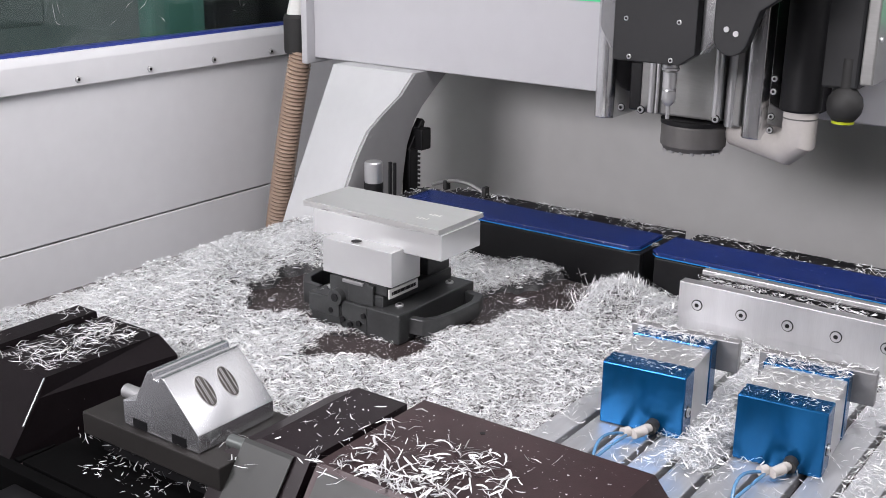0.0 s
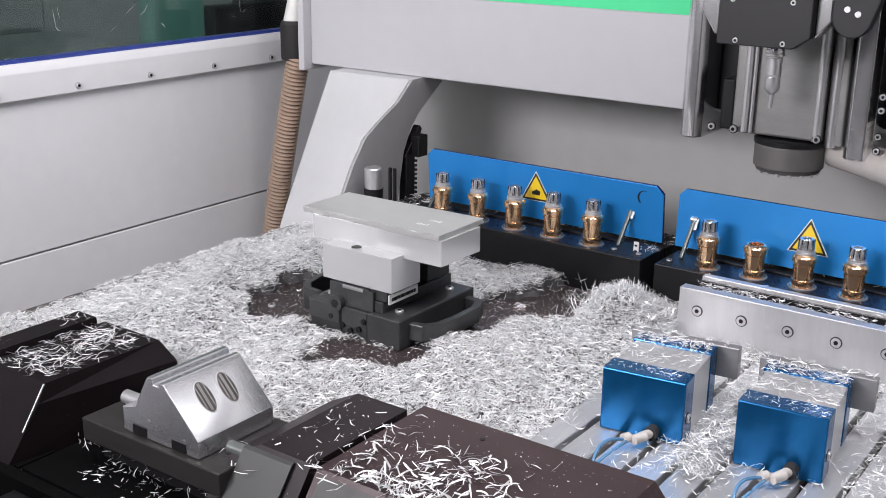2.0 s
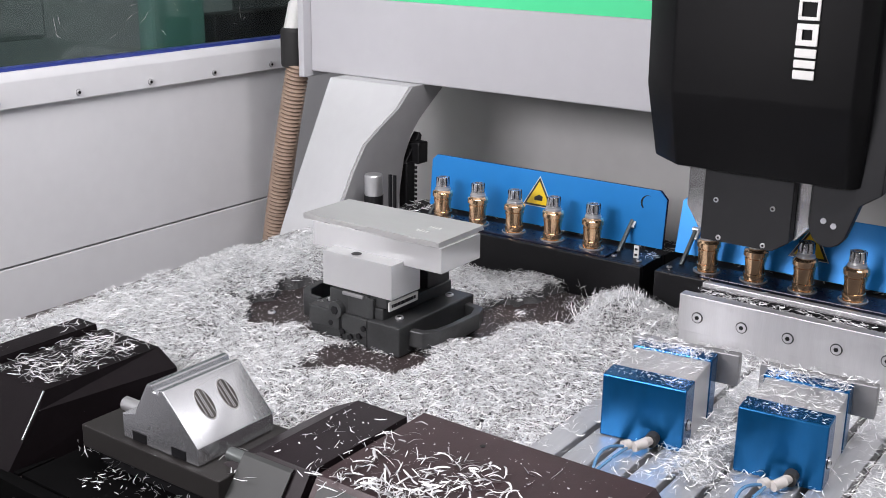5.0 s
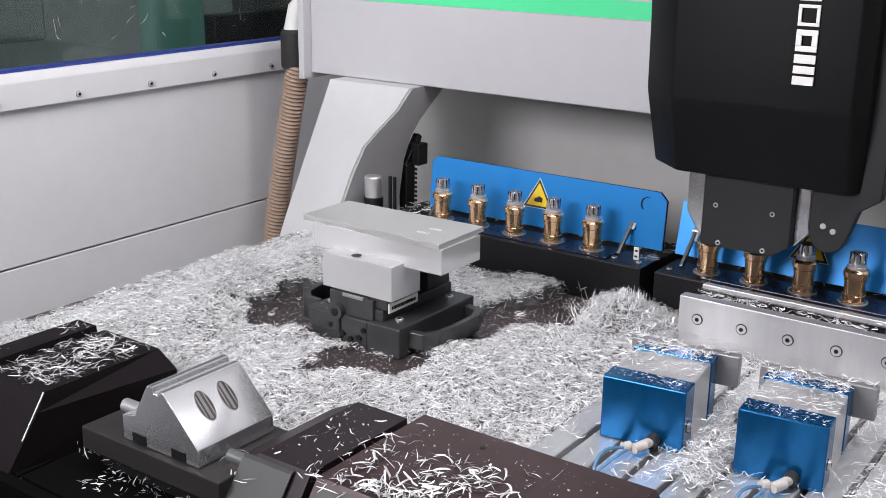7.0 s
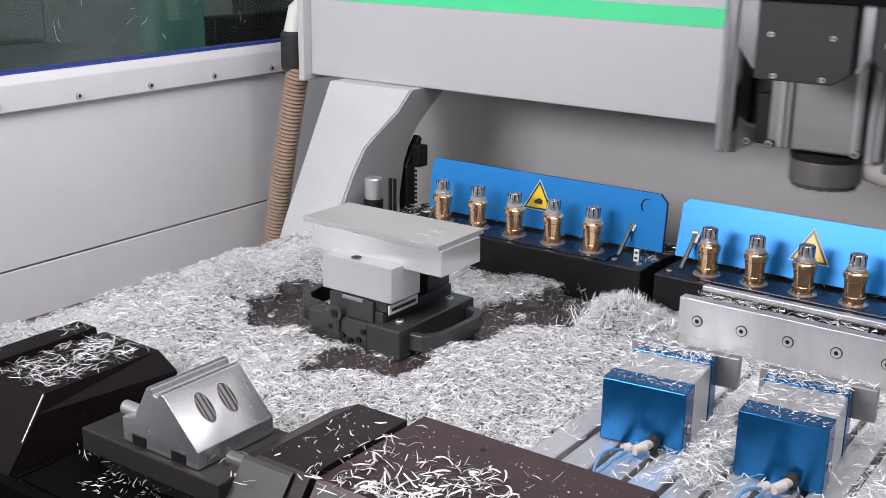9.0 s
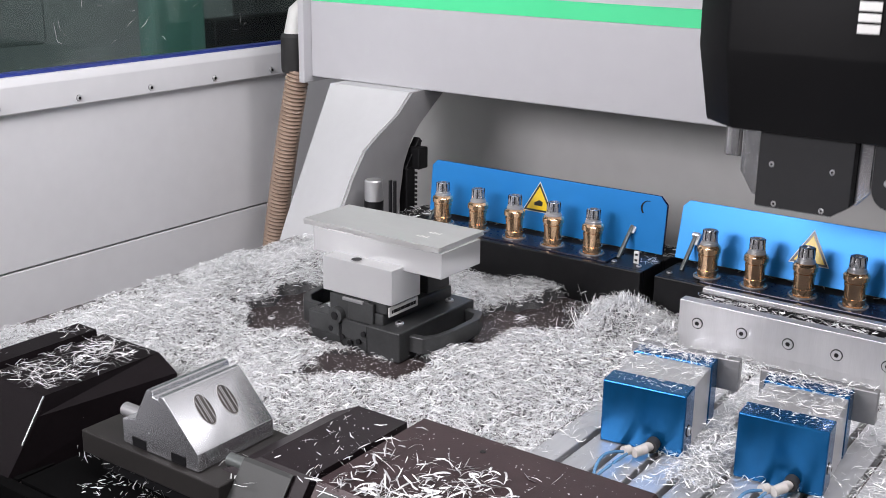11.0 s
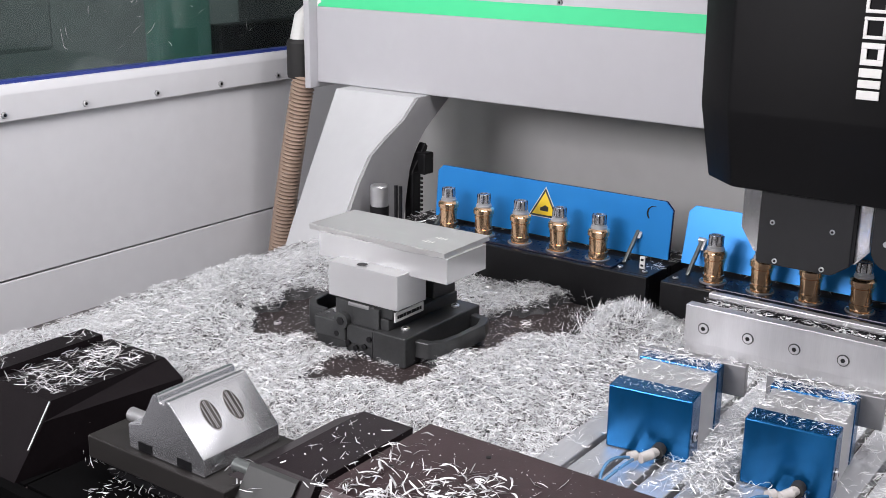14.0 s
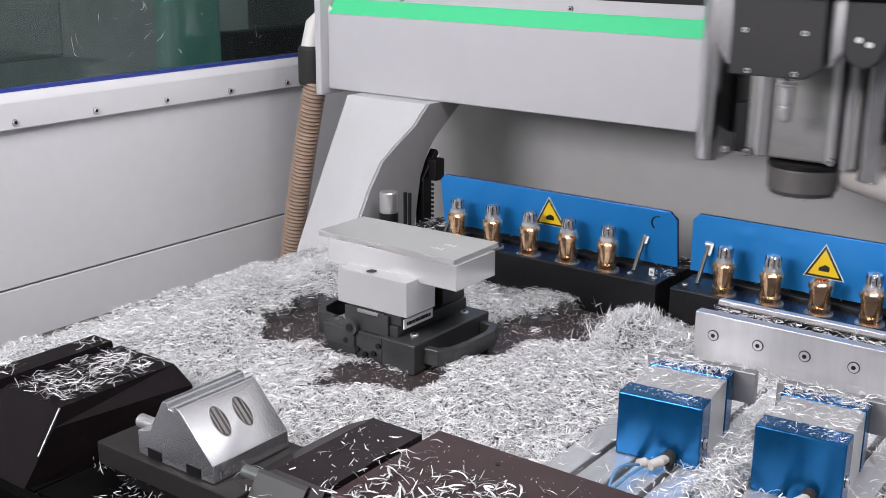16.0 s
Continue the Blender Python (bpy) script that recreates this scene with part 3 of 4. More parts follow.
# ---------------------------------------------------------------- black clamps and prism block in front
def build_front():
    rng = np.random.default_rng(8)
    a = thing("clamp_block", (-0.87, 0.58, 0.0), "black anodised chamfered clamp block strewn with chips", "clamp", "black clamp blocks")
    prof = [(-0.925, 0.0), (-0.757, 0.0), (-0.759, 0.047), (-0.783, 0.0615), (-0.8625, 0.0615), (-0.8645, 0.055), (-0.873, 0.055), (-0.875, 0.063),
            (-0.903, 0.063), (-0.918, 0.045)]
    b = prism(prof, "y", 0.470, 0.640, 0.0)
    for v in b.verts:                     # the near end slopes outward to its foot
        if v.co.y < 0.5:
            v.co.y = 0.515 - (0.061 - v.co.z) * 0.75
            v.co.x = min(v.co.x, -0.7795)
    part("block", b, M_BLOCK, a, smooth=False)
    part("worn_edge", rod((-0.7832, 0.5148, 0.0612), (-0.7800, 0.4880, 0.0270), 0.0010, None, 8), M_ARM, a, "bare worn edge")
    swarf_on("block_swarf", -0.860, -0.786, 0.516, 0.636, 0.0615, 430, rng, "bright chips lying on the block", 0.013, 0.00085, 0.2, a)
    swarf_on("block_swarf", -0.900, -0.878, 0.516, 0.636, 0.063, 40, rng, "bright chips lying on the block", 0.012, 0.0009, 0.5, a)

    c = thing("clamp_block", (-0.42, 0.60, 0.0), "black anodised split clamp block strewn with chips", "clamp", "black clamp blocks")
    b = prism([(-0.590, 0.0), (-0.508, 0.0), (-0.508, 0.060), (-0.560, 0.060), (-0.590, 0.045)], "y", 0.47, 0.664, 0.0)
    for v in b.verts:
        if v.co.y < 0.5:
            v.co.y = 0.548 - (0.060 - v.co.z) * 0.75
    part("narrow_half", b, M_BROWNBLACK, c, smooth=False)
    b = prism([(-0.499, 0.0), (-0.270, 0.0), (-0.270, 0.035), (-0.292, 0.0615), (-0.499, 0.0615)], "y", 0.47, 0.676, 0.0)
    for v in b.verts:
        if v.co.y < 0.5:
            v.co.y = 0.545 - (0.0615 - v.co.z) * 0.75
    part("wide_half", b, M_BROWN, c, smooth=False)
    for x0, x1, zt in ((-0.572, -0.522, 0.0575), (-0.494, -0.40, 0.0585)):
        yt = 0.5465 - (0.0605 - zt) * 0.75
        part("jaw_face", prism([(yt - 0.003, zt - 0.001), (yt, zt + 0.001), (yt - 0.0375, zt - 0.050), (yt - 0.0405, zt - 0.050)], "x", x0, x1), M_JAWFACE, c, "grey ground jaw face", smooth=False)
    part("bridge", box(-0.51, -0.497, 0.56, 0.66, 0.0, 0.050), M_BLOCK, c)
    part("bore", rod((-0.4275, 0.655, 0.0612), (-0.4275, 0.655, 0.0619), 0.0023, None, 14), M_BLACK, c, "small drilled hole")
    swarf_on("block_swarf", -0.51, -0.40, 0.53, 0.63, 0.0615, 110, rng, "bright long chips lying on the block", 0.013, 0.0010, 0.35, c)
    q = rng.normal(0, 1, (260, 2)) * np.array((0.040, 0.024)) + np.array((-0.424, 0.566))
    q = np.column_stack([np.clip(q[:, 0], -0.480, -0.33), np.clip(q[:, 1], 0.548, 0.66), 0.0622 + rng.uniform(0, 0.006, 260)]) - np.array(ORIGIN[c])
    heap = new("block_swarf", swarf_mesh("block_swarf", q, 0.0138, 0.00135, 0.35, rng, None, 0.75, 6))
    heap.parent = c
    tagged(heap, "tangled heap of long bright chips", "", "", "stuff")
    swarf_on("block_crumbs", -0.49, -0.30, 0.55, 0.66, 0.0608, 110, rng, "bright crumbs on the block", 0.0017, 0.0010, 0, c)
    swarf_on("block_crumbs", -0.556, -0.512, 0.55, 0.655, 0.0593, 36, rng, "bright crumbs on the block", 0.0016, 0.0010, 0, c)
    q = rng.normal(0, 1, (26, 2)) * np.array((0.008, 0.010)) + np.array((-0.402, 0.612))
    q = np.column_stack([q[:, 0], q[:, 1], 0.0625 + rng.uniform(0, 0.003, 26)]) - np.array(ORIGIN[c])
    tuft = new("block_swarf", swarf_mesh("block_swarf", q, 0.0135, 0.00135, 0.3, rng, None, 0.7, 6))
    tuft.parent = c
    tagged(tuft, "small tuft of bright chips", "", "", "stuff")
    swarf_on("block_swarf", -0.49, -0.30, 0.53, 0.66, 0.0615, 26, rng, "scattered chips on the block", 0.012, 0.0013, 0, c)
    swarf_on("block_swarf", -0.560, -0.512, 0.55, 0.65, 0.060, 22, rng, "scattered chips on the block", 0.008, 0.0009, 0, c)

    r = thing("guide_bar", (-0.65, 0.53, 0.02), "dark steel guide bar between the clamp blocks", "bar")
    part("bar", box(-0.735, -0.572, 0.515, 0.612, 0.0245, 0.0445, 0.0012), M_BAR, r)
    part("foot", box(-0.73, -0.55, 0.53, 0.60, 0.004, 0.0245), M_BLACK, r)
    # Two black plates and a skirt are added to paint the foreground's shade.
    part("base_plate", box(-0.768, -0.592, 0.476, 0.655, 0.0, 0.004, 0.0005), M_SHADEBLACK, r, "added black plate standing in for deep shade")
    part("front_skirt", box(-1.09, -0.592, 0.462, 0.4735, -0.05, 0.0035, 0.0005), M_SHADEBLACK, r, "added black skirt standing in for deep shade in front")
    part("base_plate", box(-1.09, -0.772, 0.476, 0.512, 0.0, 0.003, 0.0005), M_SHADEBLACK, r, "added black plate standing in for deep shade")
    swarf_on("bar_swarf", -0.60, -0.54, 0.52, 0.56, 0.0445, 14, rng, "chips on the bar", 0.012, 0.0013, 0, r)

    p = thing("prism_block", (-0.645, 0.56, 0.045), "bright ground steel prism block with two oval bores", "fixture block")
    prof = [(-0.688, 0.045), (-0.600, 0.045), (-0.600, 0.0600), (-0.6365, 0.0980), (-0.6415, 0.0980), (-0.6425, 0.0945), (-0.6485, 0.0945),
            (-0.6495, 0.1000), (-0.655, 0.1000), (-0.668, 0.078), (-0.672, 0.070), (-0.688, 0.066)]
    body = part("block", prism(prof, "y", 0.521, 0.603, 0.0008), M_STEEL, p)
    # oval bores lie in the sloping face
    d = Vector((0.0365, 0, -0.038)).normalized()
    nrm = Vector((0.038, 0, 0.0365)).normalized()
    for y in (0.5495, 0.5735):
        cc = Vector((-0.6365, y, 0.0980)) + d * 0.0222
        for name, k, off, mm in (("bore_rim", 1.07, 0.0, M_SILVER), ("bore", 1.0, 0.0004, M_BORE)):
            e = lathe([(k, off - 0.0006), (k, off + 0.0002)], (0, 0, 0), None, 28)
            e.transform(Matrix(((-d.x * 0.0136, 0, nrm.x, cc.x), (0, 0.0070, 0, cc.y), (-d.z * 0.0136, 0, nrm.z, cc.z), (0, 0, 0, 1))))
            part(name, e, mm, p, "oval machined bore")
        for u in (-0.0044, -0.0012, 0.0003, 0.0040):
            g = 0.0136 * math.sqrt(1 - (u / 0.0072) ** 2) * 0.9
            e = rod(cc - d * g + Vector((0, u, 0)) + nrm * 0.0006, cc + d * g + Vector((0, u, 0)) + nrm * 0.0006, 0.0004, None, 6)
            part("bore_ridge", e, M_JAW, p, "bright turning ridge")
    for x in (-0.668, -0.622):
        part("slot", box(x - 0.008, x + 0.008, 0.5203, 0.5215, 0.046, 0.054), M_BLACK, p, "dark square slot")
    part("stop_screw", rod((-0.707, 0.540, 0.062), (-0.680, 0.540, 0.062), 0.0060, None, 16), M_SILVER, p, "stubby stop screw")
    part("guide_pin", rod((-0.590, 0.545, 0.050), (-0.553, 0.545, 0.050), 0.0056, None, 16), M_ARM, p, "round guide pin")


# ---------------------------------------------------------------- blue pneumatic clamps and rail
def build_clamp(x0, x1, y0, group, rng, turn):
    xc = (x0 + x1) / 2
    c = thing("pneumatic_clamp", (xc, y0 + 0.05, 0.012), "blue anodised pneumatic clamp with grey body on slotted bed", "clamp", group)
    part("front_plate", box(x0, x1, y0, y0 + 0.026, 0.0125, 0.0705, 0.0012), M_BLUE, c, "blue anodised front plate")
    part("body", box(x0 + 0.003, x1 - 0.001, y0 + 0.026, y0 + 0.078, 0.0125, 0.0690, 0.001), M_ALU2, c, "grey aluminium body")
    part("rear_plate", box(x0, x1, y0 + 0.078, y0 + 0.098, 0.0125, 0.0705, 0.0012), M_BLUE, c, "blue anodised rear plate")
    part("jaw", box(x0 - 0.009, x1 + 0.019, y0 + 0.101, y0 + 0.111, 0.040, 0.0705, 0.001), M_JAW, c, "grey aluminium pusher jaw")
    part("piston", rod((xc, y0 + 0.098, 0.055), (xc, y0 + 0.101, 0.055), 0.012), M_SILVER, c)
    socket_screw((x1, y0 + 0.012, 0.034), "+x", 0.0042, c)
    f = part("air_fitting", rod((xc + 0.012, y0, 0.0215), (xc + 0.012, y0 - 0.010, 0.0215), 0.006), M_RUBBER, c, "air fitting")
    part("elbow", tube([(xc + 0.012, y0 - 0.006, 0.022), (xc + 0.009, y0 - 0.016, 0.022), (xc + 0.003, y0 - 0.026, 0.021)], 0.0046, None, 14), M_NOZZLE, f, "pale push-in elbow")
    part("collar", tube([(xc - 0.002, y0 - 0.022, 0.021), (xc - 0.006, y0 - 0.028, 0.021)], 0.0045, None, 14), M_NOZZLE, f, "grey release collar")
    part("air_hose", tube(arc((xc - 0.005, y0 - 0.027, 0.0205), (xc - 0.012, y0 - 0.085, 0.010), 0.012, 14, (-0.6, 0, 0.8)), 0.0014, None, 10), M_TUBE, f, "blue air hose")
    part("air_hose", tube(arc((xc - 0.002, y0 - 0.030, 0.0205), (xc - 0.020, y0 - 0.085, 0.010), 0.008, 14, (0.6, 0, 0.8)), 0.0014, None, 10), M_TUBE, f, "blue air hose")
    swarf_on("clamp_swarf", x0 + 0.002, x1 - 0.002, y0 + 0.03, y0 + 0.098, 0.0695, 420, rng, "chips lying on the clamp", 0.0075, 0.0007, 0.25, c)
    swarf_on("clamp_swarf", x0 + 0.002, x1 - 0.002, y0 + 0.003, y0 + 0.026, 0.0705, 90, rng, "chips lying on the clamp", 0.0042, 0.0008, 0, c)
    swarf_on("clamp_swarf", x0 + 0.002, x1 - 0.002, y0 + 0.080, y0 + 0.098, 0.0703, 170, rng, "chips lying on the clamp", 0.0075, 0.0008, 0, c)
    c.rotation_euler = (0, 0, radians(turn))
    c.location.x -= 0.05 * math.sin(radians(turn))
    swarf_on("clamp_swarf", x0 - 0.007, x1 + 0.017, y0 + 0.101, y0 + 0.111, 0.0705, 70, rng, "chips lying on the jaw", 0.007, 0.001, 0, c)


def build_rail():
    rng = np.random.default_rng(11)
    r = thing("stop_rail", (-0.2, 1.09, 0.0), "machined aluminium stop rail with a row of screws", "rail")
    part("front_bar", box(-0.451, 0.06, 1.070, 1.084, 0.026, 0.0665, 0.0003), M_ALU2, r)
    part("foot_bar", box(-0.451, 0.06, 1.074, 1.10, 0.0, 0.0275, 0.0008), M_ALU2, r)
    part("rear_bar", box(-0.442, 0.06, 1.108, 1.118, 0.0, 0.0705, 0.0005), M_ALU2, r)
    part("channel", box(-0.445, 0.06, 1.084, 1.108, 0.0, 0.050), M_BLACK, r)
    # Black strip hides the rear bar's lit face, painting the slot's shadow.
    part("gap_seal", box(-0.443, 0.06, 1.1035, 1.1078, 0.05, 0.0660), M_BLACK, r, "black strip painting the shade in the gap behind the front bar")
    for i in range(6):
        x = -0.4295 + 0.0491 * i
        part("counterbore", rod((x, 1.0702, 0.0436), (x, 1.0694, 0.0436), 0.0062, None, 20), M_RACK, r, "dark counterbore rim")
        part("screw", lathe([(0.0051, -0.0014), (0.0051, -0.0010), (0.0046, -0.0005), (0.0030, -0.0005)][::-1], (x, 1.0700, 0.0436), None, 20, "y"), M_SILVER, r, "sunk socket-head screw")
        part("screw_socket", rod((x, 1.0687, 0.0436), (x, 1.0684, 0.0436), 0.0025, None, 6), M_BLACK, r, "hexagonal socket")
    swarf_on("rail_swarf", -0.44, -0.1, 1.086, 1.107, 0.0622, 420, rng, "chips caught in the rail channel", 0.011, 0.0012, 0.3, r)
    swarf_on("rail_swarf", -0.44, -0.1, 1.080, 1.118, 0.0675, 110, rng, "chips on the rail", 0.010, 0.0012, 0, r)


# ---------------------------------------------------------------- tool magazines
SLOTS = [-0.858, -0.8005, -0.743, -0.685, -0.628]
SLOTS2 = [-0.475, -0.4180, -0.3615, -0.3055, -0.249]
Y_SLOT, Z_SLOT = 1.20, 0.054
HINGE_Y, HINGE_Z = 1.240, 0.056
RACKS, COVERS, TOOLS = [], [], {}


def build_cup(x, parent):
    p = [(0.0150, 0.0), (0.0150, 0.0012), (0.0118, 0.0020), (0.0118, 0.0065), (0.0124, 0.0068), (0.0124, 0.0090), (0.0114, 0.0094),
         (0.0114, 0.0235), (0.0123, 0.0238), (0.0123, 0.0268), (0.0112, 0.0272), (0.0112, 0.0290), (0.0140, 0.0300), (0.0140, 0.0352), (0.0126, 0.0372), (0.0104, 0.0385), (0.0085, 0.0385), (0.0080, 0.030)]
    c = part("tool_cup", lathe(p, (x, Y_SLOT, Z_SLOT), None, 28), M_BRONZE, parent, "turned bronze tool cup")
    part("seat_ring", lathe([(0.0160, -0.001), (0.0160, 0.0008), (0.0150, 0.0013)], (x, Y_SLOT, Z_SLOT), None, 24), M_JAW, c, "worn seat ring")


def build_tool(x):
    bit = [] if x == SLOTS2[2] else [(0.0024, -0.019), (0.0026, -0.004)]
    t = thing("tool_holder", (x, Y_SLOT, Z_SLOT), "bright steel tool holder with slotted crown", "tool holder", "tool holders")
    part("shank", lathe(bit + [(0.0046, -0.002), (0.0068, 0.000), (0.0082, 0.004), (0.0082, 0.014), (0.0076, 0.015), (0.0076, 0.017), (0.0082, 0.018), (0.0082, 0.036)], (x, Y_SLOT, Z_SLOT), None, 20), M_SILVER, t)
    part("collar", lathe([(0.0104, 0.0386), (0.0104, 0.0408), (0.0094, 0.0414), (0.0094, 0.0440)], (x, Y_SLOT, Z_SLOT), None, 24), M_SILVER, t)
    part("taper", lathe([(0.0092, 0.0440), (0.0090, 0.050), (0.0082, 0.0555), (0.0076, 0.0562), (0.0050, 0.0562), (0.0046, 0.052)], (x, Y_SLOT, Z_SLOT), None, 24), M_CROWN, t)
    for i in range(9):
        a = i * math.pi / 4.5 + 0.3
        b = box(-0.0010, 0.0003, -0.0005, 0.0005, 0.0452, 0.0560, 0.0001)
        b.transform(Matrix.Translation((x, Y_SLOT, Z_SLOT)) @ pose(0, 0, 0, 0, 0, math.degrees(a)) @ Matrix.Translation((0.0088, 0, 0)))
        part("crown_slot", b, M_BLACK, t)
    return t


def warning_sign(x, z, parent):
    y = HINGE_Y - 0.0030
    s = 0.0212

    def tri(k, y0, y1):
        return prism([(x + k * s * math.sin(a), z + k * s * math.cos(a)) for a in (0, 2 * math.pi / 3, 4 * math.pi / 3)], "y", y0, y1, 0.0002)
    w = part("warning_sign", tri(1.30, y - 0.0004, y), M_WHITE, parent, "yellow triangular warning sign", smooth=False)
    part("border", tri(1.20, y - 0.0006, y - 0.0004), M_SIGNBLACK, w, smooth=False)
    part("yellow_field", tri(0.97, y - 0.0008, y - 0.0005), M_YELLOW, w, smooth=False)
    part("pictogram", prism([(x - 0.006, z - 0.005), (x + 0.006, z - 0.005), (x + 0.0065, z + 0.0005), (x + 0.001, z + 0.003), (x - 0.002, z + 0.001), (x - 0.006, z - 0.001)], "y", y - 0.0011, y - 0.0008), M_SIGNBLACK, w, "black pictogram", smooth=False)


def build_magazine(x0, x1, slots, empty, sign_x, sign_z, rng):
    m = thing("tool_magazine", ((x0 + x1) / 2, 1.20, 0.0), "black tool magazine box behind the table", "magazine", "tool magazines")
    part("front_wall", box(x0, x1, 1.168, 1.176, -0.05, 0.052, 0.0012), M_BLACK, m)
    part("rear_wall", box(x0, x1, 1.226, 1.236, -0.05, 0.052, 0.001), M_BLACK, m)
    for xa in (x0, x1 - 0.05):
        part("end_block", box(xa, xa + 0.05, 1.176, 1.226, -0.05, 0.052, 0.001), M_BLACK, m)
    part("rear_shelf", box(x0, x1, 1.236, 1.300, -0.05, 0.050, 0.001), M_BLACK, m)
    for xa in (x1 - 0.012, x1 - 0.045, x0 + 0.010):
        socket_screw((xa, 1.188, 0.052), "z", 0.0035, m)
    swarf_on("magazine_swarf", x0, x1, 1.246, 1.298, 0.050, 420, rng, "chips on the rear shelf of the magazine", 0.010, 0.0013, 0.3, m)
    swarf_on("magazine_swarf", x1 - 0.02, x1 + 0.004, 1.20, 1.225, 0.052, 26, rng, "chips on the magazine", 0.009, 0.0012, 0, m)

    r = thing("tool_rack", ((x0 + x1) / 2, Y_SLOT, Z_SLOT), "dark lifting rack with a row of bronze tool cups", "tool rack", "tool racks")
    part("rack_bar", box(x0 + 0.052, x1 - 0.052, 1.178, 1.224, 0.040, 0.0535, 0.001), M_NAVY, r)
    for x in slots:
        build_cup(x, r)
    part("latch", box(x1 - 0.024, x1 - 0.017, 1.197, 1.199, 0.052, 0.068, 0.0006), M_WHITE, r, "small pale punched latch tab")
    for q in (0.0565, 0.0635):
        part("latch_hole", box(x1 - 0.0222, x1 - 0.0188, 1.1962, 1.1972, q - 0.0012, q + 0.0012), M_BLACK, r)
    RACKS.append(r)
    for x in slots:
        if x != empty:
            TOOLS[x] = build_tool(x)

    c = thing("magazine_cover", ((x0 + x1) / 2, HINGE_Y, HINGE_Z), "blue plastic hinged cover flap of the magazine", "cover", "magazine covers")
    h = 0.0722
    xr = x1 - 0.005
    x0 = x0 - 0.006
    pr = [(x0, 0), (xr, 0), (xr, h - 0.010), (xr - 0.010, h), (x0 + 0.008, h), (x0, h - 0.008)]
    pts = [(u, HINGE_Z + v) for u, v in pr]
    part("inner_skin", prism(pts, "y", HINGE_Y - 0.003, HINGE_Y - 0.0014, 0.0004), M_COVER, c, "bright blue inner face")
    part("outer_skin", prism(pts, "y", HINGE_Y - 0.0014, HINGE_Y + 0.003, 0.0006), M_COVEROUT, c, "dark blue outer face")
    hx, hz = x1 - 0.030, HINGE_Z + 0.055
    ring = [(hx + 0.0095 * math.cos(a), hz + 0.0095 * math.sin(a)) for a in np.linspace(1.3, 4.0, 12)]
    ring += [(hx + 0.0080 * math.cos(a) + 0.0006, hz + 0.0088 * math.sin(a)) for a in np.linspace(4.0, 1.3, 12)]
    part("finger_hole", prism(ring, "y", HINGE_Y - 0.0036, HINGE_Y - 0.0028), M_BLACK, c, "edge of a round finger hole", smooth=False)
    warning_sign(sign_x, HINGE_Z + sign_z, c)
    COVERS.append(c)
    # swing arms of the flap
    for xa in (x0 + 0.023, x1 - 0.049):
        a = thing("cover_arm", (xa, 1.206, 0.052), "bare metal swing arm of the cover", "arm", "cover arms")
        part("arm", box(xa - 0.0022, xa + 0.0022, 1.2035, 1.2085, 0.052, 0.106, 0.0008), M_ARM, a)
        part("arm_eye", rod((xa - 0.004, 1.206, 0.104), (xa + 0.004, 1.206, 0.104), 0.0036), M_SILVER, a)
        part("arm_tab", box(xa + 0.0022, xa + 0.0062, 1.2045, 1.2075, 0.090, 0.106, 0.0008), M_ALU2, a, "bright arm tab")
        a.rotation_euler = (radians(-38), 0, 0)
        ARMS.append(a)


ARMS = []
M_NAVY = mat("dark_navy_plate", (0.010, 0.012, 0.028), 0.28, 0.3, 0.3, 20)
M_BORE = mat("ribbed_bore", (0.055, 0.05, 0.048), 0.42, 0.4, 1.2, 150, stretch=(0.12, 1, 0.12))
M_PIECE = mat("mirror_milled_face", (0.70, 0.705, 0.71), 0.16, 0.55, 0.03, 8, rvar=0.02)
M_SKIN = mat("sawn_aluminium_skin", (0.54, 0.54, 0.535), 0.34, 0.6, 0.08, 14, 0.02, 260, stretch=(0.25, 1, 1))
M_STEP = mat("milled_aluminium_step", (0.60, 0.605, 0.61), 0.34, 0.6, 0.03, 8, rvar=0.02)


